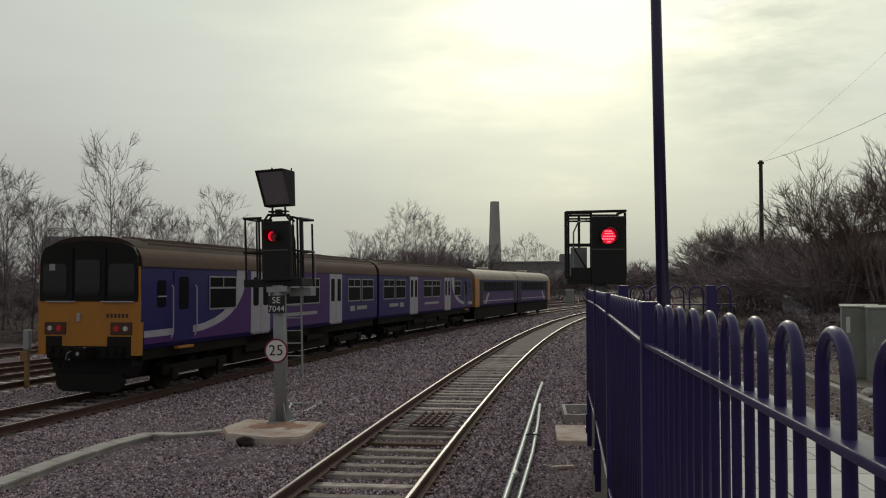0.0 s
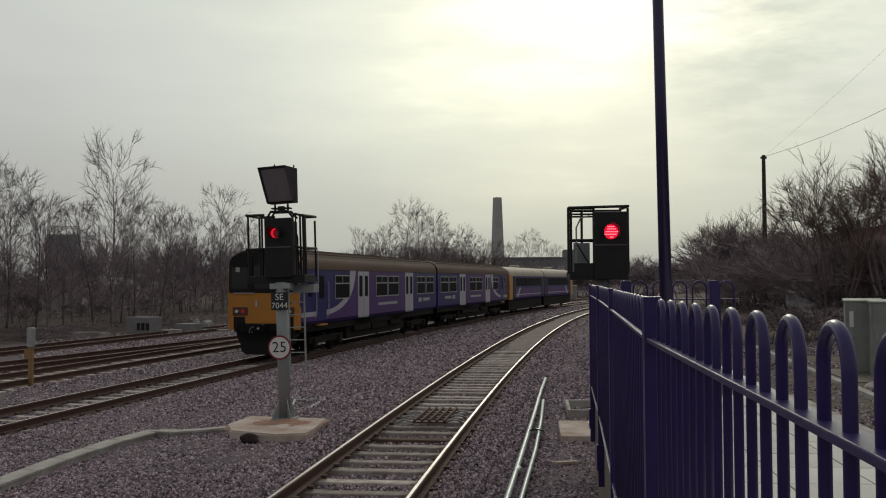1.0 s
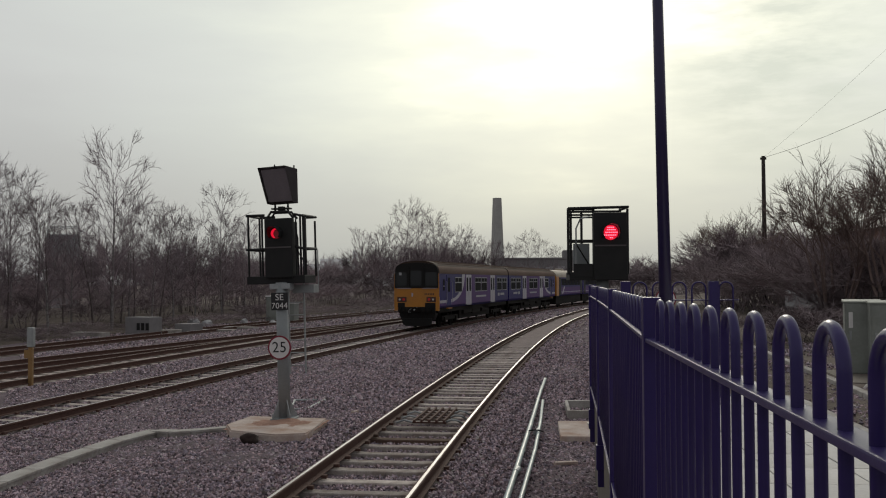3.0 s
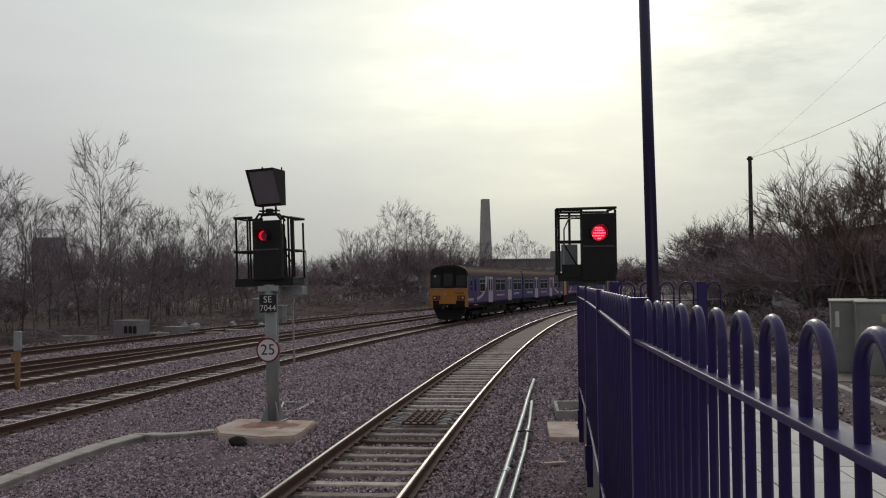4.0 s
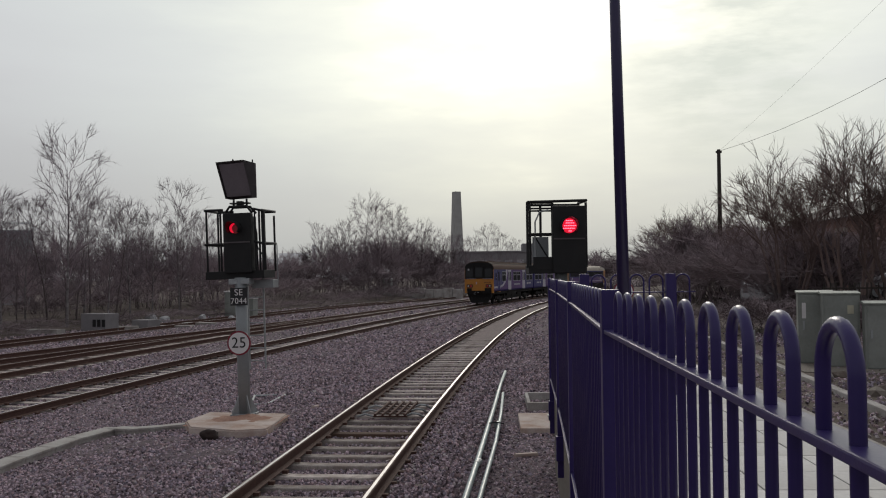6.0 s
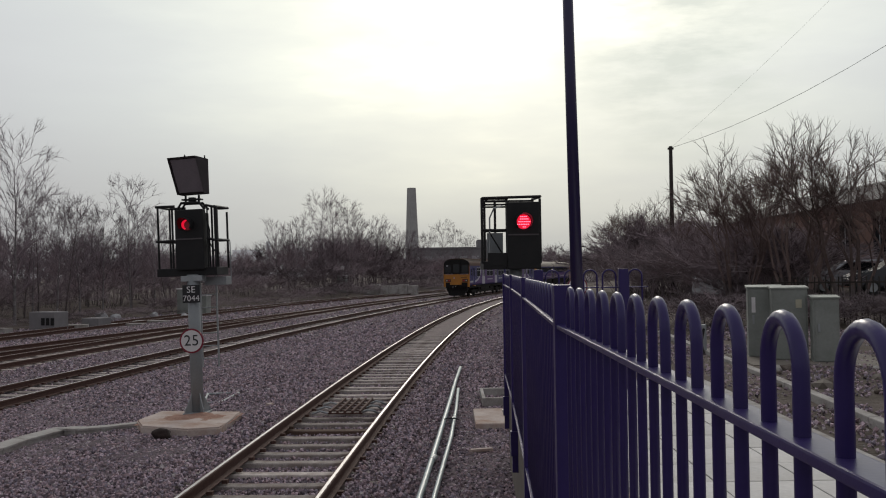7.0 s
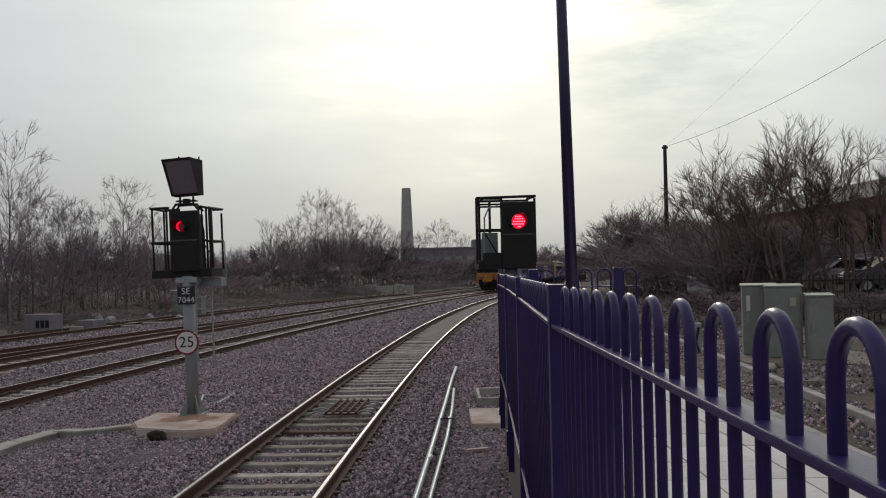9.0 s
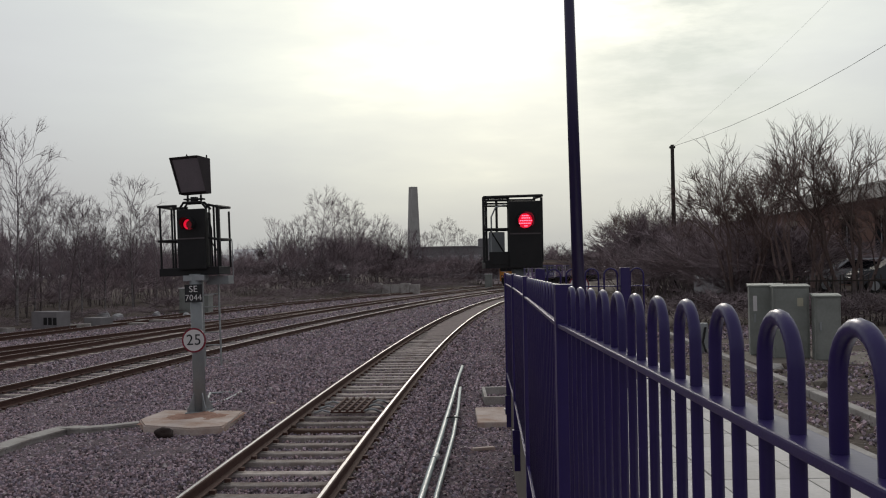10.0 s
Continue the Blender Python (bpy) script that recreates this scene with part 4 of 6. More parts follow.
def build_plinth():
    bm = prism(bmesh.new(), [(-5.15, 17.37), (-3.68, 17.14), (-3.66, 15.96), (-3.64, 15.45), (-4.13, 15.29), (-4.98, 15.67), (-5.26, 16.31)], "z", -0.45, -0.07)
    bmesh.ops.bevel(bm, geom=[e for e in bm.edges if all(v.co.z > -0.1 for v in e.verts)], offset=0.025, segments=2, affect="EDGES")
    for v in bm.verts:
        v.co.x += 0.02 * noise.noise(v.co * 3)
        v.co.y += 0.02 * noise.noise(v.co * 3 + Vector((5, 0, 0)))
    tagged(part("signal_plinth", bm, "plinth"), "stained pale concrete plinth under the signal post", "concrete base")
    bm = bmesh.new()
    n = 34
    rows = []
    for j in range(n + 1):
        rows.append([])
        for i in range(n + 1):
            u, v = -1 + 2 * i / n, -1 + 2 * j / n
            h = 0.030 - 0.055 * (u * u + v * v) + 0.045 * noise.noise((u * 2.6, v * 2.2, 4)) + 0.012 * noise.noise((u * 9, v * 9, 1))
            rows[-1].append(bm.verts.new((-4.42 + u * 0.78, 16.58 + v * 0.62, -0.078 + max(-0.03, h))))
    for a, b in zip(rows, rows[1:]):
        for i in range(n):
            bm.faces.new((a[i], a[i + 1], b[i + 1], b[i]))
    tagged(part("soil_patch", bm, "soil", None, "", True), "reddish soil spread on the concrete plinth", "soil")
    # cable trough: concrete units end to end
    tr = thing("cable_trough", Matrix.Identity(4), "grey concrete cable trough lying in the ballast", "cable trough")
    line = [Vector(p) for p in TROUGH]
    for a, b in zip(line, line[1:]):
        d = b - a
        n = max(1, round(d.length / 0.95))
        for i in range(n):
            p = a + d * ((i + 0.5) / n)
            bm = new_box(-d.length / n / 2 + 0.004, d.length / n / 2 - 0.004, -0.14, 0.14, -0.20, 0.0, 0.014)
            ob = part("trough_unit", bm, "concrete", tr)
            part("trough_lid", new_box(-d.length / n / 2 + 0.006, d.length / n / 2 - 0.006, -0.155, 0.155, 0.001, 0.045, 0.010), "concrete", ob)
            ob.matrix_basis = Matrix.Translation((p.x, p.y, p.z - 0.045)) @ Euler((random.uniform(-0.02, 0.02), -math.atan2(d.z, math.hypot(d.x, d.y)), math.atan2(d.y, d.x))).to_matrix().to_4x4()
    # lump by the plinth
    bm = bmesh.new()
    bmesh.ops.create_icosphere(bm, subdivisions=3, radius=0.15)
    for v in bm.verts:
        v.co *= 1 + 0.35 * noise.noise(v.co * 9)
        v.co.z *= 0.62
    ob = part("dark_lump", bm, "clod", None, "", True)
    ob.location = (-4.50, 15.18, -0.13)
    tagged(ob, "dark rusty lump of scrap lying on ballast", "scrap")
    # open chamber behind the post, with a bright steel rim
    c = thing("cable_chamber", Matrix.Identity(4), "dark sunken cable chamber with galvanised rim in ballast", "chamber")
    rim = [Vector((*p, -0.20)) for p in ((-4.89, 19.32), (-4.57, 19.29), (-4.53, 20.88), (-5.17, 20.77))]
    part("chamber_floor", prism(bmesh.new(), [(v.x, v.y) for v in rim], "z", -0.45, -0.235), "hood", c)
    for a, b in zip(rim, rim[1:] + rim[:1]):
        part("chamber_rim", bars(bmesh.new(), [(a, b)], 0.024), "galv", c, "galvanised steel rim")
        bm = bmesh.new()
        v = [bm.verts.new(q) for q in (a, b, b - Vector((0, 0, 0.3)), a - Vector((0, 0, 0.3)))]
        bm.faces.new(v)
        bmesh.ops.solidify(bm, geom=bm.faces[:], thickness=0.03)
        part("chamber_wall", bm, "wall_stone", c)


build_plinth()


# ---- blue bow-top fence ----
RAIL_Z, LOW_Z, TOP_Z = 2.158, 0.99, 2.296
FENCE = [(0.30, -3.6), (0.36, -0.05), (0.385, 3.33), (0.53, 6.75), (0.655, 10.0), (0.735, 12.75)]
FALL = [0.040, 0.016, 0.003, 0.0, 0.0, 0.0]


def hoop_mesh(width, r, zl, zt):
    bm = bmesh.new()
    rad = width / 2
    pts = [(0, -rad, zl), (0, -rad, zt - rad)]
    pts += [(0, -math.cos(a) * rad, zt - rad + math.sin(a) * rad - r * 0) for a in [math.pi * k / 12 for k in range(1, 12)]]
    pts += [(0, rad, zt - rad), (0, rad, zl)]
    pipe(bm, pts, r, 12)
    me = bpy.data.meshes.new("hoop")
    bmesh.ops.recalc_face_normals(bm, faces=bm.faces)
    bm.to_mesh(me)
    bm.free()
    me.materials.append(M["blue"])
    me.shade_smooth()
    return me


def fence_panel(parent, a, b, hoop, pitch, low, rail_z, skip=0.10, phase=0.0, rise=(0.0, 0.0)):
    a, b = Vector(a), Vector(b)
    d = b - a
    ang = math.atan2(-d.x, d.y)
    L = d.length
    m = Matrix.Translation((a.x, a.y, rise[0])) @ Euler((0, 0, ang)).to_matrix().to_4x4()
    tip = Euler((math.atan2(rise[1] - rise[0], L), 0, 0)).to_matrix().to_4x4()
    for z in (rail_z, low):
        bm = new_box(-0.024, 0.024, 0.0, L, -0.010, 0.004, 0.003)
        part("fence_rail", bm, "blue", parent).matrix_basis = m @ Matrix.Translation((0, 0, z)) @ tip
    n = int((L - skip) / pitch)
    for i in range(n):
        ob = new("hoop", hoop)
        ob.parent = parent
        ob.matrix_basis = m @ Matrix.Translation((0, (L - n * pitch) / 2 + (i + 0.5) * pitch + phase, (rise[1] - rise[0]) * (i + 0.5) / n))


def build_fences():
    f = thing("bow_top_fence", Matrix.Identity(4), "glossy dark blue steel bow-top fence along the walkway", "fence", "blue fences")
    hoop = hoop_mesh(0.108, 0.0094, LOW_Z - 0.05, TOP_Z - 0.011)
    for a, b, r0, r1 in zip(FENCE, FENCE[1:], FALL, FALL[1:]):
        fence_panel(f, a, b, hoop, 0.222, LOW_Z, RAIL_Z, rise=(r0, r1))
    for x, y in FENCE:
        part("fence_post", new_box(x - 0.03, x + 0.03, y - 0.03, y + 0.03, 0.28, 2.30, 0.004), "blue", f)
        part("post_plate", new_box(x - 0.045, x + 0.07, y - 0.05, y + 0.05, 0.45, 0.70, 0.004), "blue", f)
    g = thing("bow_top_fence", Matrix.Identity(4), "dark blue bow-top fence closing the end of the walkway", "fence", "blue fences")
    hoop2 = hoop_mesh(0.16, 0.0105, 1.0, 2.335)
    posts = [(1.06, 11.5), (2.07, 11.55), (2.36, 11.56)]
    for a, b in zip(posts, posts[1:]):
        fence_panel(g, a, b, hoop2, 0.226, 1.03, 2.13, 0.05)
    for x, y in posts[:2]:
        part("fence_post", new_box(x - 0.055, x + 0.055, y - 0.055, y + 0.055, 0.9, 2.345, 0.005), "blue", g)
    # round notice seen over the fence
    s = thing("round_notice", pose(1.66, 12.6, 0.9), "small white round notice with red rim behind the fence", "sign")
    part("notice_post", tube(bmesh.new(), (0, 0, -0.05), (0, 0, 1.30), 0.03), "galv", s)
    part("notice_rim", disc(bmesh.new(), (0, -0.04, 1.22), 0.13, 0.012, n=28), "sign_red", s)
    part("notice_face", disc(bmesh.new(), (0, -0.047, 1.22), 0.115, 0.008, n=28), "white", s)
    # lamp column
    c = thing("lamp_column", pose(1.335, 10.0, 0.92, 0, -0.8, 0), "tall dark blue tapered lamp column on the walkway", "lamp column")
    part("column", tube(bmesh.new(), (0, 0, 0.0), (0, 0, 7.0), 0.068, 0.045, 20), "lampblue", c, "", True)
    part("column_base", tube(bmesh.new(), (0, 0, 0.0), (0, 0, 0.9), 0.085, 0.085, 20), "lampblue", c, "", True)


build_fences()


def build_walkway():
    w = thing("walkway", Matrix.Identity(4), "raised paved walkway with a rendered edge wall", "walkway", "", "structure")
    # body under the paving, following the fence line
    left = [(x + 0.03, y) for x, y in FENCE]
    out = left + [(3.30, 12.75), (3.05, -3.6)]
    part("edge_wall", prism(bmesh.new(), out, "z", -0.6, 0.86), "wall_stone", w)
    sh = {}
    for kind, sx, sy in (("paving", 0.595, 0.595), ("tactile", 0.395, 0.395)):
        bm = new_box(-sx / 2 + 0.004, sx / 2 - 0.004, -sy / 2 + 0.004, sy / 2 - 0.004, -0.05, 0.0, 0.004)
        if kind == "tactile":
            for i in range(6):
                for j in range(6):
                    u, v = -0.165 + i * 0.066, -0.165 + j * 0.066
                    bmesh.ops.create_cone(bm, cap_ends=True, segments=8, radius1=0.014, radius2=0.010, depth=0.006, matrix=Matrix.Translation((u, v, 0.003)))
        me = bpy.data.meshes.new(kind + "_slab")
        bmesh.ops.recalc_face_normals(bm, faces=bm.faces)
        bm.to_mesh(me); bm.free()
        me.materials.append(M[kind])
        sh[kind] = me
    y = 1.4
    while y < 12.4:
        x = 1.45
        while x < 3.0:
            ob = new("paving_slab", sh["paving"])
            ob.parent = w
            ob.matrix_basis = Matrix.Translation((x, y, 0.925 + random.uniform(-0.002, 0.002)))
            x += 0.6
        y += 0.6
    y = 1.4
    while y < 12.4:
        for x in (0.94,):
            ob = new("tactile_slab", sh["tactile"])
            ob.parent = w
            ob.matrix_basis = Matrix.Translation((x, y, 0.925))
        y += 0.4
    part("mortar_bed", prism(bmesh.new(), [(0.75, 0.5), (3.1, 0.5), (3.28, 12.7), (0.80, 12.7)], "z", 0.862, 0.90), "concrete", w)
    # kerb beyond, end to end stones
    k = thing("kerb", Matrix.Identity(4), "pale concrete edging kerb set in rough ground", "kerb", "", "structure")
    a, b = Vector((3.75, 5.5)), Vector((4.75, 22.0))
    d = b - a
    n = 18
    for i in range(n):
        p = a + d * ((i + 0.5) / n)
        ob = part("kerb_stone", new_box(-0.06, 0.06, -0.45, 0.45, -0.15, 0.035, 0.012), "concrete", k)
        ob.matrix_basis = Matrix.Translation((p.x, p.y, ground_z(p.x, p.y) + 0.05)) @ Euler((0, 0, -math.atan2(d.x, d.y))).to_matrix().to_4x4()


build_walkway()


def build_platform():
    p = thing("platform", Matrix.Identity(4), "plain concrete platform end with a coping edge", "platform", "", "structure")
    part("platform_body", new_box(-0.95, 0.27, -9.0, 3.0, -0.6, 0.84), "wall_stone", p)
    part("platform_top", new_box(-1.0, 0.27, -9.0, 3.03, 0.844, 0.92, 0.01), "concrete", p)


build_platform()


# ---- clutter on the ballast ----
def build_clutter():
    ob = tagged(part("concrete_pad", new_box(0.40, 1.75, 15.6, 17.3, -0.5, -0.10, 0.02), "plinth"), "pale square concrete pad beside the fence end", "concrete base")
    c = thing("cable_chamber", Matrix.Identity(4), "small grey open-topped cable chamber in ballast", "chamber")
    for x0, x1, y0, y1 in ((0.60, 0.66, 18.2, 19.8), (0.66, 1.4, 19.7, 19.8), (0.66, 1.4, 18.2, 18.3)):
        part("chamber_wall", new_box(x0, x1, y0, y1, -0.5, -0.04), "concrete", c)
    # pale conduits lying together
    p = thing("conduit_bundle", Matrix.Identity(4), "pale green plastic conduits lying on the ballast", "conduit")
    z = -0.13
    part("conduit_pipe", pipe(bmesh.new(), [(0.27, 24.9, z), (0.13, 22.0, z), (-0.02, 18.2, z + 0.01), (-0.24, 13.2, z), (-0.36, 10.6, z), (-0.52, 8.0, z)], 0.038, 10), "pvc", p, "", True)
    part("conduit_pipe", pipe(bmesh.new(), [(0.17, 20.4, z), (0.10, 17.4, z), (0.0, 14.5, z), (-0.19, 10.8, z), (-0.30, 8.0, z)], 0.030, 10), "pvc", p, "", True)
    for x, y in ((0.06, 20.5), (0.03, 16.2), (-0.24, 12.9)):
        part("coupling", tube(bmesh.new(), (x - 0.02, y - 0.12, z), (x + 0.02, y + 0.12, z), 0.043, 0.043, 10), "galv", p)
    part("cable_tie", pipe(bmesh.new(), [(-0.1, 16.0, z + 0.05), (0.02, 16.05, z + 0.055), (0.14, 16.0, z + 0.04)], 0.012, 6), "black", p)
    # train-stop grid between the rails
    g = thing("track_grid", pose(-1.78, 17.65, -0.055, 0, 0, -3.0), "rusty steel grid with cable loops between the rails", "track grid")
    for i in range(5):
        x = -0.26 + i * 0.13
        part("grid_bar", new_box(x - 0.018, x + 0.018, -0.85, 0.85, -0.02, 0.02), "rust", g)
    for i in range(6):
        y = -0.8 + i * 0.32
        part("grid_crossbar", new_box(-0.30, 0.30, y - 0.02, y + 0.02, -0.045, -0.021), "rust", g)
    for k in range(3):
        y = -0.75 + k * 0.55
        part("cable_loop", pipe(bmesh.new(), [(0.30, y, -0.02), (0.40, y - 0.1, 0.03), (0.50, y - 0.12, 0.02), (0.56, y - 0.03, -0.03), (0.62, y, -0.06)], 0.02, 6), "galv", g)
        part("cable_loop", pipe(bmesh.new(), [(-0.30, y - 0.1, -0.02), (-0.42, y - 0.16, 0.02), (-0.56, y - 0.12, -0.03)], 0.02, 6), "galv", g)
    # timber offcuts and pale litter
    for x, y, l, a in ((0.42, 13.6, 0.35, 62), (-5.9, 10.7, 0.5, 80), (-2.95, 16.9, 0.28, 90), (-3.45, 18.6, 0.18, 20)):
        ob = part("offcut", new_box(-l / 2, l / 2, -0.035, 0.035, -0.02, 0.02, 0.006), "plinth")
        ob.matrix_basis = pose(x, y, ground_z(x, y) + 0.05, 3, 2, 90 - a)
        tagged(ob, "pale offcut of timber lying on ballast", "offcut", "offcuts")
    # marker post by the far lines
    m = thing("marker_post", pose(-13.53, 25.21, -0.42), "ochre marker post with a grey head beside the track", "marker post")
    part("stake", new_box(-0.055, 0.055, -0.05, 0.05, -0.1, 1.05, 0.006), "ochre", m)
    part("marker_head", new_box(-0.085, 0.085, -0.08, 0.08, 1.05, 1.58, 0.02), "galv", m)
    part("marker_bracket", new_box(-0.16, 0.05, -0.07, -0.05, 0.75, 0.98), "ochre", m)


build_clutter()


# ---- the train ----
SECTION = [(1.30, 0.93), (1.385, 1.06), (1.40, 1.6), (1.40, 2.6), (1.385, 2.95), (1.36, 3.16), (1.27, 3.38), (1.02, 3.54), (0.55, 3.65), (0.0, 3.70)]
SIDE_X = 1.402


def panel_x(name, outline, mat_name, parent, depth=0.006, base=SIDE_X, label=""):
    return part(name, prism(bmesh.new(), outline, "x", base - 0.03, base + depth), mat_name, parent, label)


def rounded(y0, y1, z0, z1, r=0.08, n=4):
    out = []
    for cx, cz, a0 in ((y1 - r, z0 + r, -90), (y1 - r, z1 - r, 0), (y0 + r, z1 - r, 90), (y0 + r, z0 + r, 180)):
        for k in range(n + 1):
            a = radians(a0 + 90 * k / n)
            out.append((cx + math.cos(a) * r, cz + math.sin(a) * r))
    return out


def side_window(parent, y0, y1, z0, z1, toplight=True):
    w = panel_x("window", rounded(y0, y1, z0, z1, 0.09), "t_glass", parent, 0.010)
    bm = bmesh.new()
    b = SIDE_X
    for a in ((y0 - 0.02, y1 + 0.02, z1 - 0.01, z1 + 0.03), (y0 - 0.02, y1 + 0.02, z0 - 0.03, z0 + 0.01), (y0 - 0.03, y0 + 0.01, z0, z1), (y1 - 0.01, y1 + 0.03, z0, z1)):
        box(bm, b, b + 0.018, *a)
    if toplight:
        zt = z1 - 0.30
        box(bm, b, b + 0.020, y0, y1, zt - 0.025, zt + 0.025)
        box(bm, b, b + 0.020, (y0 + y1) / 2 - 0.02, (y0 + y1) / 2 + 0.02, zt, z1)
    part("window_frame", bm, "t_frame", w)
    return w


def side_doors(parent, y0, y1, z0=1.02, z1=2.92):
    mid = (y0 + y1) / 2
    for a, b in ((y0, mid - 0.015), (mid + 0.015, y1)):
        d = panel_x("sliding_door", [(a, z0), (b, z0), (b, z1), (a, z1)], "t_white", parent, 0.014, label="pale lilac sliding door")
        panel_x("door_window", rounded((a + b) / 2 - 0.2, (a + b) / 2 + 0.2, 1.85, 2.74, 0.1), "t_glass", d, 0.020)
    part("door_step", new_box(1.36, 1.44, y0 + 0.1, y1 - 0.1, 0.97, 1.01), "t_frame", parent)


def bogie(parent, y, wheel_r=0.42, axles=(-1.3, 1.3)):
    b = part("bogie", new_box(-1.12, -1.0, y - 1.8, y + 1.8, 0.42, 0.68, 0.03), "t_under", parent)
    part("bogie_frame", new_box(1.0, 1.14, y - 1.8, y + 1.8, 0.42, 0.68, 0.03), "t_under", b)
    part("bogie_bolster", new_box(-1.0, 1.0, y - 0.25, y + 0.25, 0.40, 0.80), "t_under", b)
    for dy in axles:
        for sx in (-1, 1):
            bm = bmesh.new()
            tube(bm, (sx * 0.70, y + dy, wheel_r), (sx * 0.83, y + dy, wheel_r), wheel_r, wheel_r - 0.01, 24)
            part("wheel", bm, "t_under", b)
            part("axle_box", new_box(sx * 0.98, sx * 1.22, y + dy - 0.16, y + dy + 0.16, 0.28, 0.62, 0.03), "t_under", b)
        part("axle", tube(bmesh.new(), (-0.75, y + dy, wheel_r), (0.75, y + dy, wheel_r), 0.07), "t_under", b)


def end_face(car, mat_name="t_yellow"):
    """Driving end at y = 0, looking to -y."""
    f = part("end_panel", prism(bmesh.new(), [(-1.30, 1.02), (1.30, 1.02), (1.385, 1.1), (1.40, 2.10), (-1.40, 2.10), (-1.385, 1.1)], "y", -0.05, 0.10), mat_name, car, "yellow warning panel on the cab end")
    for sx in (-1, 1):
        part("corner_post", prism(bmesh.new(), [(sx * 1.18, 0.80), (sx * 1.38, 0.80), (sx * 1.40, 1.6), (sx * 1.18, 1.2)], "y", -0.055, 0.12), mat_name, f)
        part("corner_post", prism(bmesh.new(), [(sx * 1.34, 2.10), (sx * 1.395, 2.10), (sx * 1.38, 2.95), (sx * 1.35, 2.95)], "y", -0.045, 0.12), mat_name, f)
    # black window band, rounded at the top
    sec = [(-1.345, 2.12), (1.345, 2.12), (1.36, 2.25), (1.345, 2.98), (1.33, 3.22), (1.22, 3.41), (0.95, 3.51), (0.45, 3.56), (0, 3.59), (-0.45, 3.56), (-0.95, 3.51), (-1.22, 3.41), (-1.33, 3.22), (-1.345, 2.98), (-1.36, 2.25)]
    sc = part("window_band", prism(bmesh.new(), sec, "y", -0.07, 0.12), "t_black", car, "black windscreen surround")
    for x0, x1, z0, z1 in ((-1.26, -0.60, 2.22, 3.02), (-0.36, 0.32, 2.24, 3.12), (0.56, 1.27, 2.22, 3.02)):
        part("windscreen", prism(bmesh.new(), rounded(x0, x1, z0, z1, 0.1), "y", -0.080, -0.06), "t_screen", sc)
    for x0, x1 in ((-0.50, -0.42), (0.40, 0.48)):
        part("gangway_edge", new_box(x0, x1, -0.10, -0.06, 2.15, 3.40, 0.01), "t_black", sc)
    for x0, x1 in ((-1.18, -0.34), (0.36, 1.24)):
        part("wiper_bar", new_box(x0, x1, -0.10, -0.07, 2.085, 2.115), "t_white", sc)
    part("head_code", new_box(-1.08, -0.92, -0.086, -0.07, 2.86, 3.02), "t_frame", sc)
    # lamp clusters
    for x0 in (-1.2, 0.62):
        cl = part("lamp_housing", new_box(x0, x0 + 0.58, -0.085, 0.0, 1.30, 1.60, 0.02), "rust", f)
        inner = 1 if x0 < 0 else -1
        mid = x0 + 0.29
        part("tail_light", disc(bmesh.new(), (mid + inner * 0.12, -0.09, 1.45), 0.075, 0.03, n=20), "tail", cl, "red tail light")
        part("head_light", disc(bmesh.new(), (mid - inner * 0.13, -0.09, 1.45), 0.06, 0.03, n=20), "lamp_white", cl, "clear headlight")
    for k in range(6):
        part("number_bar", new_box(0.50 + k * 0.105, 0.565 + k * 0.105, -0.056, -0.049, 1.71, 1.81), "rust", f)
    part("lamp_iron", new_box(-0.30, -0.22, -0.09, -0.05, 1.62, 1.82), "t_white", f)
    # black lower front, coupler and plough
    part("buffer_beam", new_box(-1.16, 1.16, -0.04, 0.06, 0.72, 1.019, 0.01), "t_black", f)
    part("lamp_recess", new_box(-1.18, -0.72, -0.06, 0.15, 1.0, 1.26, 0.02), "t_black", f)
    part("lamp_recess", new_box(0.52, 1.18, -0.06, 0.15, 1.0, 1.26, 0.02), "t_black", f)
    part("under_panel", prism(bmesh.new(), [(-1.12, 1.05), (-1.12, 0.55), (-0.98, 0.26), (0.98, 0.26), (1.12, 0.55), (1.12, 1.05)], "y", 0.10, 0.6), "t_black", car)
    bm = bmesh.new()
    prism(bm, [(-0.70, 0.16), (0.70, 0.16), (0.86, 0.26), (0.92, 0.42), (0.92, 0.60), (-0.92, 0.60), (-0.92, 0.42), (-0.86, 0.26)], "y", -0.02, 0.16)
    part("snow_plough", bm, "t_black", car)
    cp = part("coupler", new_box(-0.20, 0.20, -0.42, 0.1, 0.72, 1.0, 0.05), "t_under", car, "black automatic coupler")
    part("coupler_face", disc(bmesh.new(), (-0.02, -0.43, 0.86), 0.045, 0.04, n=16), "galv", cp)
    for x, z in ((-0.30, 0.72), (0.12, 1.00)):
        part("coupler_fitting", disc(bmesh.new(), (x, -0.36, z), 0.02, 0.05, n=10), "galv", cp)
    part("coupler_lever", pipe(bmesh.new(), [(-0.22, -0.40, 0.92), (-0.36, -0.36, 0.86), (-0.44, -0.30, 0.70)], 0.014, 6), "galv", cp)
    for x in (-1.0, 0.95):
        part("air_pipe", pipe(bmesh.new(), [(x, -0.03, 1.0), (x, -0.14, 0.86), (x * 0.97, -0.10, 0.62)], 0.035, 6), "t_under", car)
    for x in (-0.75, -0.5, 0.5, 0.75):
        part("brake_hose", pipe(bmesh.new(), [(x, -0.05, 0.95), (x * 1.02, -0.2, 0.75), (x * 0.95, -0.12, 0.5)], 0.03, 6), "t_under", car)


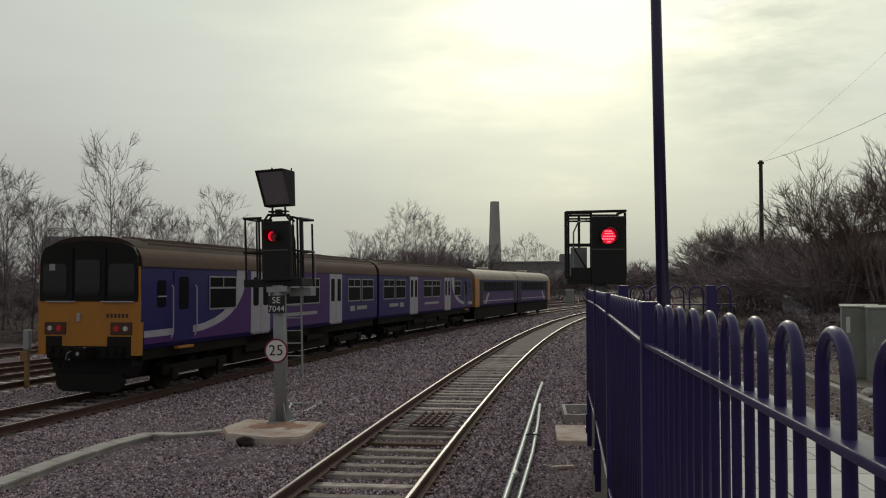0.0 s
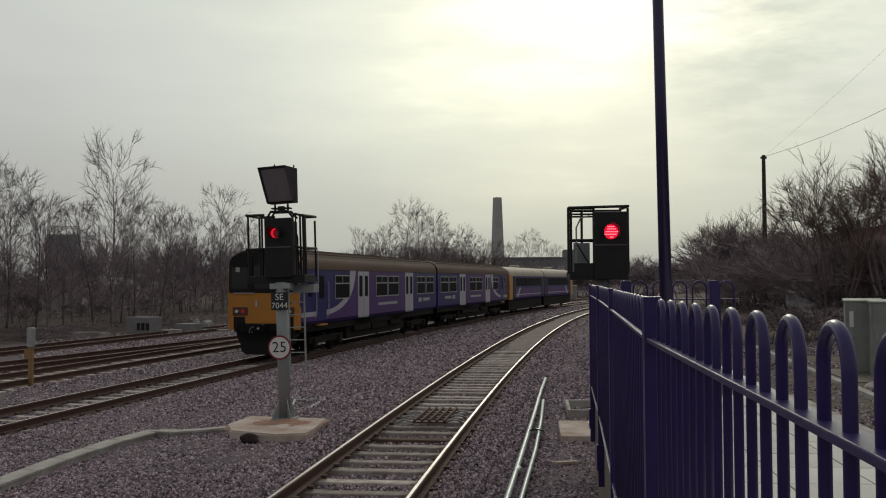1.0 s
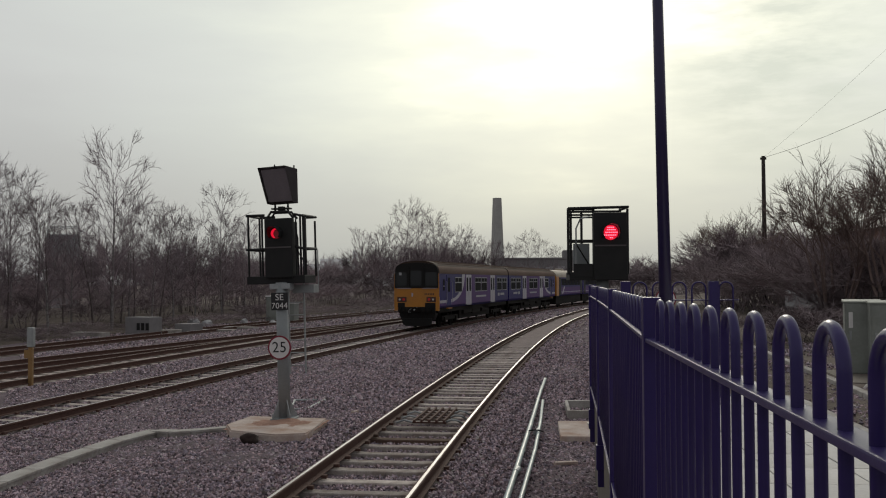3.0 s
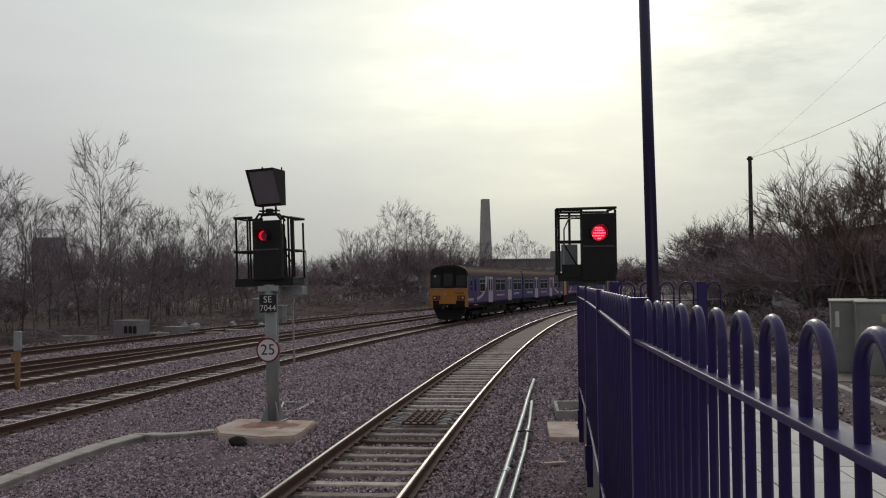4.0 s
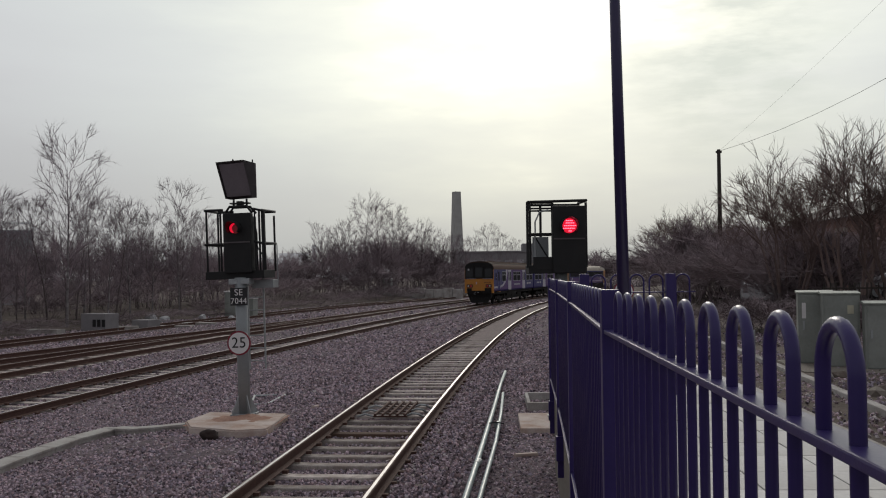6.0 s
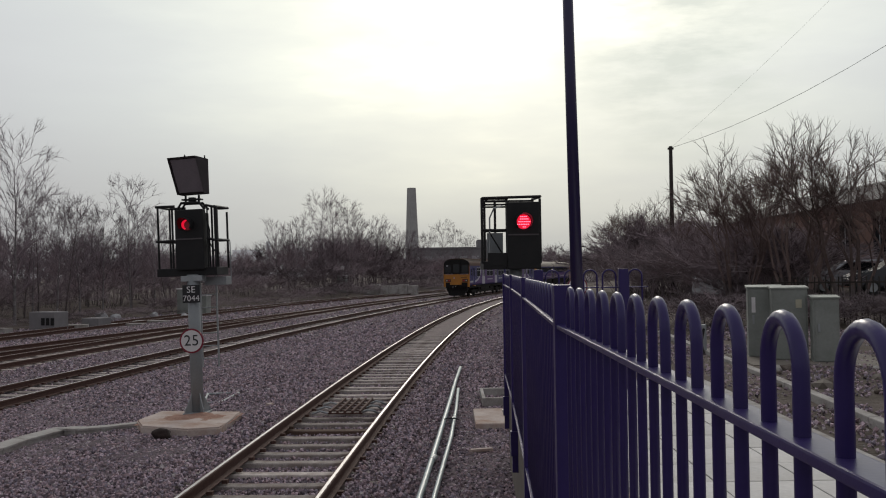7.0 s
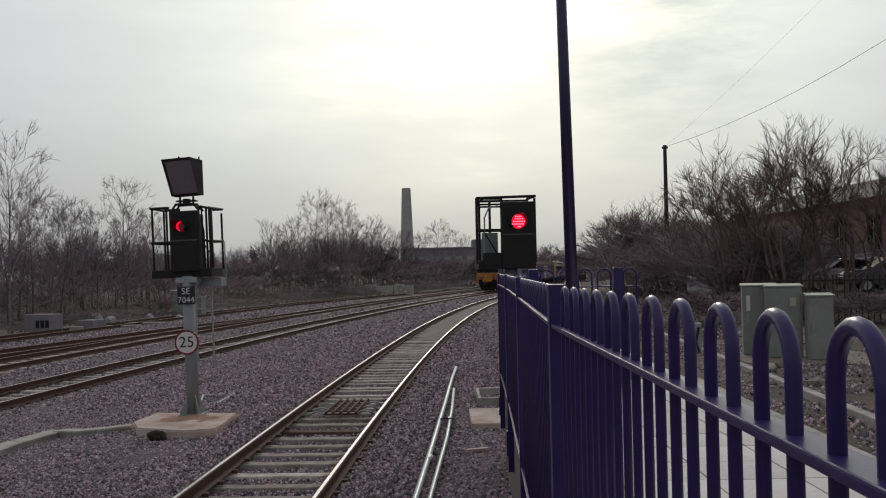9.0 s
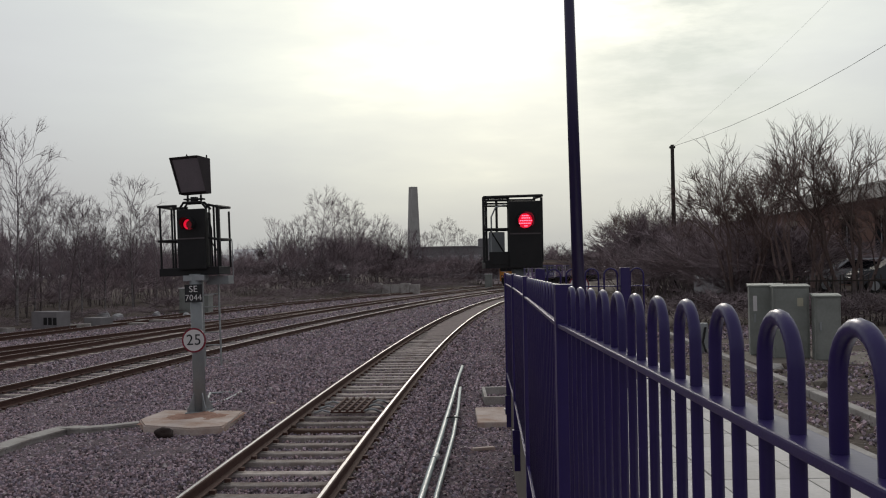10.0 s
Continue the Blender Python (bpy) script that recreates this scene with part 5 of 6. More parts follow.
def roof_arc(half, z0, rise, n, power=2.6):
    """One half of a flattened arch, from the eaves up to the ridge."""
    out = []
    for k in range(n + 1):
        a = math.pi / 2 * k / n
        out.append((half * math.cos(a) ** (2 / power), z0 + rise * math.sin(a) ** (2 / power)))
    return out


def sprinter_car(cab_at_rear, name_label):
    L = 19.75
    car = thing("train_carriage", Matrix.Identity(4), name_label, "train carriage", "train carriages")
    bm = bmesh.new()
    side = [(x, z) for x, z in SECTION[:5]]
    prism(bm, side + [(-x, z) for x, z in side[::-1]], "y", 0.02, L)
    part("body", bm, "t_blue", car, "dark blue carriage body")
    arc = roof_arc(1.385, 2.95, 0.75, 15)
    rf = part("roof", prism(bmesh.new(), arc + [(-x, z) for x, z in arc[-2::-1]], "y", 0.05, L), "t_roof", car, "dirty brown-grey ribbed roof", True)
    rf.data.set_sharp_from_angle(angle=0.7)
    for x in (-1.06, -0.84, -0.60, -0.3, 0.3, 0.60, 0.84, 1.06):
        z = 2.95 + 0.75 * (1 - (abs(x) / 1.385) ** 2.6) ** (1 / 2.6)
        part("roof_rib", new_box(x - 0.022, x + 0.022, 0.9, L - 0.3, z - 0.10, z + 0.038), "t_tan", rf)
    for y in (4.2, 9.8, 15.4):
        part("roof_vent", new_box(-0.2, 0.2, y - 0.25, y + 0.25, 3.64, 3.76, 0.02), "t_roof", rf)
    part("gutter", new_box(1.385, 1.425, 0.05, L, 2.945, 2.985), "t_tan", rf)
    for sx in (-1, 1):
        outer = [(x + 0.006, z + 0.004) for x, z in arc if z < 3.42]
        edge = [(sx * x, z) for x, z in outer + [(x - 0.05, z - 0.03) for x, z in outer[::-1]]]
        tr = part("cantrail", prism(bmesh.new(), edge, "y", 0.06, L - 0.01), "t_tan", rf, "tan roof edge with light put into its colour", True)
        tr.data.set_sharp_from_angle(angle=0.7)
    flip = (lambda y: y) if cab_at_rear else (lambda y: L - y)

    def fy(o):
        o = [(flip(y), z) for y, z in o]
        return o if cab_at_rear else o[::-1]

    def span(a, b):
        return (a, b) if cab_at_rear else (flip(b), flip(a))
    # livery: white sweep, purple behind it
    curve = [(0.15, 1.22), (2.3, 1.22), (3.1, 1.26), (3.8, 1.36), (4.4, 1.50), (4.9, 1.69), (5.3, 1.93), (5.6, 2.2), (5.82, 2.55), (5.95, 2.94)]
    inner = [(5.22, 2.94), (5.2, 2.5), (5.05, 2.2), (4.75, 1.94), (4.3, 1.72), (3.8, 1.57), (3.2, 1.46), (2.4, 1.40), (0.15, 1.38)]
    panel_x("purple_panel", fy(curve + [(15.3, 2.94), (14.2, 1.9), (13.4, 1.06), (0.15, 1.06)]), "t_purple", car, 0.003, label="purple livery panel")
    panel_x("white_sweep", fy(curve + inner), "t_white", car, 0.006, label="white curved livery stripe")
    # cab door and side light
    y0, y1 = span(1.55, 2.55)
    d = panel_x("cab_door", [(y0, 1.05), (y1, 1.05), (y1, 2.86), (y0, 2.86)], "t_blue", car, 0.010)
    a, b = span(1.8, 2.3)
    panel_x("door_window", rounded(a, b, 1.86, 2.72, 0.08), "t_glass", d, 0.016)
    for yy in (1.42, 2.66):
        yy = flip(yy)
        part("handrail", pipe(bmesh.new(), [(1.41, yy, 2.5), (1.46, yy, 2.45), (1.47, yy, 1.3), (1.42, yy - 0.03, 1.15)], 0.018, 6), "t_white", car, "white handrail")
    part("cab_step", new_box(1.36, 1.50, min(y0, y1) + 0.1, max(y0, y1) - 0.1, 0.86, 0.92), "t_yellow", car)
    a, b = span(0.75, 1.15)
    w = panel_x("cab_side_window", rounded(a, b, 1.95, 2.62, 0.06), "t_glass", car, 0.008)
    part("mirror_bar", new_box(1.40, 1.425, min(a, b), max(a, b), 2.20, 2.23), "t_white", w)
    for a, b in ((3.5, 5.15), (8.7, 10.35), (10.55, 12.2), (15.6, 17.2), (17.5, 19.1)):
        side_window(car, *span(a, b), 1.84, 2.72)
    side_doors(car, *span(6.2, 7.65))
    side_doors(car, *span(13.35, 14.8))
    # unreadable lettering as plain bars
    for a, b, z0, z1 in ((9.0, 12.0, 1.42, 1.54), (15.9, 16.5, 1.40, 1.62), (16.8, 18.2, 1.44, 1.60)):
        y0, y1 = span(a, b)
        panel_x("livery_bar", [(y0, z0), (y1, z0), (y1, z1), (y0, z1)], "t_frame", car, 0.005)
    for y in (3.3, L - 3.3):
        bogie(car, y)
    for y0, y1, x0, x1, z0 in ((6.2, 8.4, 0.5, 1.25, 0.42), (8.7, 11.0, 0.4, 1.2, 0.36), (11.4, 13.2, 0.5, 1.25, 0.45), (6.4, 13.0, -1.2, -0.4, 0.4)):
        part("equipment_box", new_box(x0, x1, y0, y1, z0, 0.92, 0.03), "t_under", car)
    part("underframe", new_box(-1.25, 1.25, 0.3, L - 0.2, 0.66, 0.95), "t_under", car)
    # added masses that fill the underside so no light passes beneath
    part("fuel_tank", new_box(-1.1, 1.1, 5.6, L - 5.6, 0.12, 0.7, 0.05), "t_under", car)
    part("centre_beam", new_box(-0.6, 0.6, 0.6, L - 0.6, 0.15, 0.7), "t_under", car)
    if cab_at_rear:
        end_face(car)
    else:
        part("gangway", new_box(-0.55, 0.55, -0.3, 0.05, 1.1, 3.2), "t_black", car)
    return car


def railbus_car(cab_at_rear, label):
    L = 14.2
    car = thing("train_carriage", Matrix.Identity(4), label, "train carriage", "train carriages")
    side = [(1.30, 0.95), (1.37, 1.1), (1.38, 2.2), (1.36, 2.88)]
    part("body", prism(bmesh.new(), side + [(-x, z) for x, z in side[::-1]], "y", 0.03, L), "t_blue", car)
    top = roof_arc(1.37, 2.86, 0.78, 12, 2.3)
    rf = part("roof", prism(bmesh.new(), top + [(-x, z) for x, z in top[-2::-1]], "y", 0.05, L), "t_roof_pale", car, "pale cream carriage roof", True)
    rf.data.set_sharp_from_angle(angle=0.7)
    part("roof_pod", new_box(-0.4, 0.4, 7.0, 8.1, 3.55, 3.82, 0.1), "t_roof_pale", rf)
    flip = (lambda y: y) if cab_at_rear else (lambda y: L - y)

    def span(a, b):
        return (a, b) if cab_at_rear else (flip(b), flip(a))
    bx = 1.382
    y0, y1 = span(1.9, L - 0.3)
    panel_x("purple_panel", [(y0, 1.1), (y1, 1.1), (y1, 1.85), (y0, 1.85)], "t_purple", car, 0.003, bx)
    panel_x("white_line", [(y0, 1.30), (y1, 1.30), (y1, 1.36), (y0, 1.36)], "t_white", car, 0.006, bx)
    s = [(2.6, 1.15), (3.2, 1.15), (4.2, 1.9), (3.7, 1.9)]
    s = [(flip(y), z) for y, z in s]
    panel_x("white_sweep", s if cab_at_rear else s[::-1], "t_white", car, 0.008, bx)
    for i in range(6):
        a = 2.5 + i * 1.75
        panel_x("window", rounded(*span(a, a + 1.6), 2.02, 2.72, 0.08), "t_glass", car, 0.012, bx)
    for a in (1.3, L - 1.4):
        d0, d1 = span(a, a + 0.9)
        d = panel_x("folding_door", [(d0, 1.05), (d1, 1.05), (d1, 2.8), (d0, 2.8)], "t_black", car, 0.014, bx)
    for y in (3.2, L - 3.2):
        for sx in (-1, 1):
            part("wheel", tube(bmesh.new(), (sx * 0.70, y, 0.42), (sx * 0.83, y, 0.42), 0.42, 0.41, 20), "t_under", car)
            part("axle_box", new_box(sx * 0.9, sx * 1.2, y - 0.4, y + 0.4, 0.3, 0.75, 0.03), "t_under", car)
    part("underframe", new_box(-1.2, 1.2, 0.4, L - 0.4, 0.10, 0.97, 0.04), "t_under", car)
    y0, y1 = sorted((flip(-0.02), flip(1.15)))
    part("cab_end", prism(bmesh.new(), [(-1.38, 0.95), (1.39, 0.95), (1.395, 2.2), (1.385, 2.9), (0.9, 3.4), (-0.9, 3.4), (-1.385, 2.9)], "y", y0, y1), "t_yellow", car, "yellow cab end")
    y0, y1 = sorted((flip(-0.05), flip(0.0)))
    part("cab_window", prism(bmesh.new(), rounded(-1.2, 1.2, 2.0, 2.8, 0.1), "y", y0, y1), "t_screen", car)
    return car


CARS = [
    (sprinter_car(True, "blue and purple diesel carriage with yellow cab end"), 0.0, 19.75),
    (sprinter_car(False, "blue and purple diesel carriage with white doors"), 20.1, 19.75),
    (railbus_car(True, "pale-roofed railbus carriage in blue with white lines"), 40.7, 14.2),
    (railbus_car(False, "pale-roofed railbus carriage leading the train"), 55.2, 14.2),
]
# arc length along the train's line
_YS = np.arange(0, 260, 0.25)
_XS = np.array([t2(y) for y in _YS])
_SS = np.concatenate([[0], np.cumsum(np.hypot(np.diff(_XS), np.diff(_YS)))])
TAIL = [(0, 20.92), (0.5, 25.8), (1.0, 31.05), (1.5, 36.0), (2.0, 41.0), (2.5, 46.1), (3.2, 53.4), (4.0, 61.5), (4.5, 66.3), (5.0, 71.2),
        (5.7, 78.0), (6.5, 85.8), (7.0, 90.5), (7.5, 95.2), (8.0, 99.8), (8.5, 104.4), (9.0, 109.0), (9.5, 113.6), (10.0, 118.2)]


def on_line(s):
    y = float(np.interp(s, _SS, _YS))
    return Vector((t2(y), y, Z2))


def car_pose(tail_y, start, length):
    s = float(np.interp(tail_y, _YS, _SS)) + start
    a, b = on_line(s + 0.12 * length), on_line(s + 0.88 * length)
    d = (b - a).normalized()
    o = a - d * 0.12 * length
    return Matrix.Translation(o) @ Euler((0, 0, math.atan2(-d.x, d.y))).to_matrix().to_4x4()


# the bodies ride above the running gear
for _car, _s, _l in CARS:
    for _p in _car.children:
        if _p.name.split(".")[0] not in ("bogie", "wheel", "axle_box", "snow_plough"):
            _p.matrix_basis = Matrix.Translation((0, 0, 0.25)) @ _p.matrix_basis


def motions():
    for car, start, length in CARS:
        car.scale = (0.92, 1.035, 0.95)
        walk(car, [(t, car_pose(y * 1.04, start * 1.035, length * 1.035)) for t, y in TAIL])


# ---- trees ----
def limb_tube(store, pts, r0, r1, n):
    """A tapering limb through points, added to (verts, faces)."""
    V, F = store
    base, side, last = len(V), None, len(pts) - 1
    for i, p in enumerate(pts):
        d = pts[min(i + 1, last)] - pts[max(i - 1, 0)]
        d = d.normalized() if d.length > 1e-6 else Vector((0, 0, 1))
        side = d.orthogonal() if side is None else side - d * side.dot(d)
        side = side.normalized() if side.length > 1e-6 else d.orthogonal().normalized()
        w = d.cross(side)
        r = r0 + (r1 - r0) * i / last
        for k in range(n):
            a = 2 * math.pi * k / n
            V.append(p + (side * math.cos(a) + w * math.sin(a)) * r)
    for i in range(last):
        for k in range(n):
            F.append((base + i * n + k, base + i * n + (k + 1) % n, base + (i + 1) * n + (k + 1) % n, base + (i + 1) * n + k))


def wander(rng, p, d, length, steps, jit, lift):
    pts = [p.copy()]
    for _ in range(steps):
        d = (d + Vector((rng.uniform(-jit, jit), rng.uniform(-jit, jit), rng.uniform(-jit, jit) + lift))).normalized()
        p = p + d * (length / steps)
        pts.append(p.copy())
    return pts


def fork(store, rng, p, d, length, r, level, kids, fan, lift, shrink, ends, thin):
    """A limb that divides again and again, down to its last shoots."""
    pts = wander(rng, p, d, length, 3 if level < 2 else 2, 0.11, lift)
    limb_tube(store, pts, max(thin, r), max(thin, r * 0.66), 5 if level == 0 else 3)
    way = (pts[-1] - pts[-2]).normalized()
    if level == len(kids):
        ends += [(pts[-1], way), (pts[-2], way)]
        return
    if level:
        ends.append((pts[-1], way))
    for i in range(kids[level]):
        q = pts[-1] if i < 2 else pts[rng.randrange(1, len(pts))]
        a = rng.uniform(0, 6.283)
        s = way.orthogonal().normalized()
        s = s * math.cos(a) + way.cross(s) * math.sin(a)
        dd = (way + s * fan * rng.uniform(0.5, 1.3)).normalized()
        fork(store, rng, q, dd, length * shrink * rng.uniform(0.7, 1.2), r * 0.58, level + 1, kids, fan, lift, shrink, ends, thin)


def shoots(store, rng, ends, each, length, r, droop):
    V, F = store
    for q, way in ends:
        for _ in range(each):
            d = (way + Vector((rng.uniform(-0.8, 0.8), rng.uniform(-0.8, 0.8), rng.uniform(-0.5 - droop, 0.7)))).normalized()
            s = d.orthogonal().normalized()
            w = d.cross(s)
            k0 = len(V)
            for k in range(3):
                V.append(q + (s * math.cos(2.094 * k) + w * math.sin(2.094 * k)) * r)
            V.append(q + d * length * rng.uniform(0.4, 1.2))
            F += [(k0, k0 + 1, k0 + 3), (k0 + 1, k0 + 2, k0 + 3), (k0 + 2, k0, k0 + 3)]


def sized(trunk, crown, height, width):
    """Brings a tree to its full height, with its spread widened or narrowed."""
    k = height / max(v.z for v in crown[0])
    for store in (trunk, crown):
        for v in store[0]:
            v.x, v.y, v.z = v.x * k * width, v.y * k * width, v.z * k
    return trunk, crown


def leader_tree(seed, height, limbs, reach, kids, each, twig, twig_r, low, droop):
    """One upright stem with rising side limbs, longest below the middle."""
    rng = random.Random(seed)
    trunk, crown, ends = ([], []), ([], []), []
    stem = wander(rng, Vector((0, 0, -0.3)), Vector((rng.uniform(-0.08, 0.08), rng.uniform(-0.08, 0.08), 1)), height * 0.96, 10, 0.06, 0.05)
    r = height * 0.0105
    limb_tube(trunk, stem, r, 0.012, 7)
    for i in range(limbs):
        u = low + (0.98 - low) * (i + rng.random()) / limbs
        f = min(u * 10, 9.99)
        p = stem[int(f)].lerp(stem[int(f) + 1], f % 1)
        a = i * 2.4 + rng.uniform(-0.5, 0.5)
        d = Vector((math.cos(a), math.sin(a), 0.75 + 0.7 * u + rng.uniform(-0.2, 0.25))).normalized()
        ln = reach * (0.22 + 0.78 * math.sin(math.pi * min(1.0, 0.25 + 0.78 * (1 - u)))) * rng.uniform(0.75, 1.2)
        fork(crown, rng, p, d, ln, r * 0.40 * (1.15 - u), 0, kids, 0.62, 0.06 - droop, 0.62, ends, 0.0105)
    shoots(crown, rng, ends, each, twig, twig_r, droop * 4)
    return sized(trunk, crown, height * 1.08, 0.92)


def many_stemmed(seed, stems, first, tilt, kids, fan, shrink, each, twig, twig_r, r, height, lift=0.05, width=1.0):
    """Stems that part at the ground and divide into a dome."""
    rng = random.Random(seed)
    trunk, crown, ends = ([], []), ([], []), []
    for i in range(stems):
        a = i * 6.283 / stems + rng.uniform(-0.4, 0.4)
        t = tilt * rng.uniform(0.3, 1.2)
        foot = Vector((math.cos(a) * 0.12, math.sin(a) * 0.12, -0.2))
        d = Vector((math.cos(a) * t, math.sin(a) * t, 1)).normalized()
        pts = wander(rng, foot, d, first * rng.uniform(0.5, 0.8), 3, 0.08, 0.05)
        limb_tube(trunk, pts, r, r * 0.8, 6)
        fork(crown, rng, pts[-1], (pts[-1] - pts[-2]).normalized(), first * rng.uniform(0.75, 1.1), r * 0.75, 0, kids, fan, lift, shrink, ends, 0.0042)
    shoots(crown, rng, ends, each, twig, twig_r, 0.0)
    return sized(trunk, crown, height, width)


TREE_MESH = {}


def tree_kind(key, bark, twigs, shape):
    trunk, crown = shape
    TREE_MESH[key] = (raw_mesh("trunk", *trunk, bark, True), raw_mesh("crown", *crown, twigs))


for i in range(5):
    tree_kind(("birch", i), "birch", "twig", leader_tree(10 + i, 10.0, 28, 1.75, (4, 3), 3, 0.62, 0.0070, 0.20, 0.04))
for i in range(4):
    tree_kind(("sapling", i), "bark", "twig", leader_tree(30 + i, 7.0, 15, 1.15, (3, 2), 3, 0.55, 0.0070, 0.16, 0.0))
for i in range(3):
    tree_kind(("round", i), "bark", "twig_brown", many_stemmed(40 + i, 7, 1.1, 0.62, (3, 3, 3, 3), 0.62, 0.70, 2, 0.28, 0.0042, 0.046, 6.0, 0.04, 0.95))


def plant(key, x, y, height, turn=0.0, label="bare silver birch with fine drooping twigs", category="tree", group="lineside trees", z=None):
    trunk, crown = TREE_MESH[key]
    base = {"birch": 10.0, "sapling": 7.0, "round": 6.0}[key[0]]
    k = height / base
    t = thing("tree", Matrix.Translation((x, y, ground_z(x, min(y, 160)) if z is None else z)) @ Euler((0, 0, turn)).to_matrix().to_4x4() @ Matrix.Diagonal((k, k, k, 1)), label, category, group)
    for name, me in (("trunk", trunk), ("crown", crown)):
        ob = new(name, me)
        ob.parent = t


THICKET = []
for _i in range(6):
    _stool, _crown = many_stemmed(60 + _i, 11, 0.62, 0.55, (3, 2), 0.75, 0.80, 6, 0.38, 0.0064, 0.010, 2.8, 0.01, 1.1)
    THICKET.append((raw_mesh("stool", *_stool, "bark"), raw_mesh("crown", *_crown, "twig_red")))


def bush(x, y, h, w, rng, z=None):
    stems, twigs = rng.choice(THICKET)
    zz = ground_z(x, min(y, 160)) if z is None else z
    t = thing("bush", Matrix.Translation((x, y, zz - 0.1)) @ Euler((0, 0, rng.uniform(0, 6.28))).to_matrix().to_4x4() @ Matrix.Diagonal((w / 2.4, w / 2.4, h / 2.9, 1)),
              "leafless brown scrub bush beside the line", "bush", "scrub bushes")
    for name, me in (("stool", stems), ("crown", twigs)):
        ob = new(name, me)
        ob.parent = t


def at_heading(deg, dist):
    a = radians(deg)
    return math.sin(a) * dist, math.cos(a) * dist


def build_trees():
    rng = random.Random(7)
    # heading east of north in degrees, distance, height, kind
    rows = [(-33.5, 52, 9.5, 0), (-31.6, 55, 9.0, 1), (-30.4, 50, 8.2, 2), (-29.2, 58, 8.6, 3), (-27.4, 54, 8.0, 0), (-26.2, 60, 7.2, 1), (-24.1, 57, 10.6, 2),
            (-23.2, 62, 7.8, 3), (-22.0, 58, 7.2, 1), (-20.8, 64, 7.6, 0), (-19.6, 70, 7.0, 2), (-18.1, 70, 9.2, 3), (-16.8, 76, 7.0, 1),
            (-10.0, 112, 8.4, 1), (-9.0, 118, 9.6, 0), (-7.6, 120, 12.2, 2), (-6.8, 124, 11.5, 3), (-5.9, 128, 11.6, 1), (-5.0, 132, 10.4, 0), (-4.3, 138, 10.0, 2),
            (-3.6, 140, 9.0, 3), (-2.9, 150, 8.6, 1), (-1.3, 185, 10.5, 0), (-0.4, 190, 12.0, 2), (0.5, 200, 10.8, 3), (1.1, 205, 10.0, 1)]
    for deg, dist, h, k in rows:
        x, y = at_heading(deg, dist)
        plant(("birch", k), x, y, h, rng.uniform(0, 6.28))
    for i in range(26):
        deg = -34 + i * 0.72 + rng.uniform(-0.3, 0.3)
        x, y = at_heading(deg, 62 + rng.uniform(-4, 14) + i * 0.5)
        plant(("sapling", i % 4), x, y, rng.uniform(4.8, 6.8), rng.uniform(0, 6.28), "slender bare sapling in the lineside wood", "tree")
    for i in range(16):
        deg = -9.6 + i * 0.55 + rng.uniform(-0.3, 0.3)
        x, y = at_heading(deg, 118 + i * 3 + rng.uniform(-5, 12))
        plant(("sapling", i % 4), x, y, rng.uniform(6.0, 8.4), rng.uniform(0, 6.28), "slender bare sapling in the lineside wood", "tree")
    for i in range(34):
        deg = -33 + i * 0.95 + rng.uniform(-0.4, 0.4)
        d0 = 50 + 1.1 * i + (0.055 * i * i if i > 12 else 0)
        x, y = at_heading(deg, d0)
        while t4(y) - x < 3.5 and d0 < 170:
            d0 += 2
            x, y = at_heading(deg, d0)
        if -15.4 < deg < -9.8:
            continue
        plant(("sapling", (i + 1) % 4), x, y, rng.uniform(4.2, 6.4) * (1 + i * 0.012), rng.uniform(0, 6.28), "slender bare sapling at the edge of the wood", "tree")
    # scrub along the far side, in three staggered rows
    for row, (extra, hh) in enumerate(((4.4, 1.2), (7.5, 3.1), (12.0, 4.5), (17.5, 5.4), (24.0, 5.6))):
        y = 30.0
        while y < 165:
            x = t4(y) - extra - rng.uniform(-0.8, 1.2)
            hgt = hh * rng.uniform(0.75, 1.2) * (1 + max(0, y - 60) / 150) * (0.80 if -15.5 < math.degrees(math.atan2(x, y)) < -9.8 else 1.0)
            if y < 66:
                hgt *= 0.72
            bush(x, y, hgt, rng.uniform(2.4, 3.4) * (1 + max(0, y - 50) / 90), rng)
            y += 2.2 * (1 + max(0, y - 40) / 60)
    for i in range(16):
        x, y = at_heading(-4 + i * 0.75, 172 + rng.uniform(-6, 10))
        bush(x, y, rng.uniform(4.6, 6.2), rng.uniform(9, 11), rng)
    # right-hand scrub and round-headed trees
    for deg, dist, h, k in ((16.6, 37, 6.5, 0), (17.9, 41, 6.4, 2), (19.8, 36, 6.2, 1), (22.3, 35, 7.1, 2), (25.2, 36, 5.4, 0), (27.6, 34, 5.0, 1), (14.2, 49, 4.4, 2), (11.6, 60, 6.3, 0), (10.4, 66, 5.9, 1)):
        x, y = at_heading(deg, dist)
        plant(("round", k), x, y, h, rng.uniform(0, 6.28), "bushy round-headed bare tree with dense upright twigs", "tree", "round trees")
    for deg, dist, h, w in [(10.7 + i * 0.80 + rng.uniform(-0.3, 0.3), 56 - i * 1.9 + rng.uniform(-2, 2), rng.uniform(3.0, 4.2), 4.4) for i in range(11)]:
        x, y = at_heading(deg, dist)
        bush(x, y, h, w, rng)
    for deg, h in ((11.2, 5.0), (12.0, 5.8), (13.0, 5.8), (14.2, 5.4), (15.4, 5.0), (16.6, 4.6), (17.8, 4.2)):
        x, y = at_heading(deg, 59)
        bush(x, y, h, 5.0, rng)
    for i in range(14):
        x, y = at_heading(10.6 + i * 0.72, 62 - i * 1.2 + rng.uniform(-2, 4))
        bush(x, y, rng.uniform(4.0, 5.4) * (1 if i < 11 else 0.7), 5.5, rng)
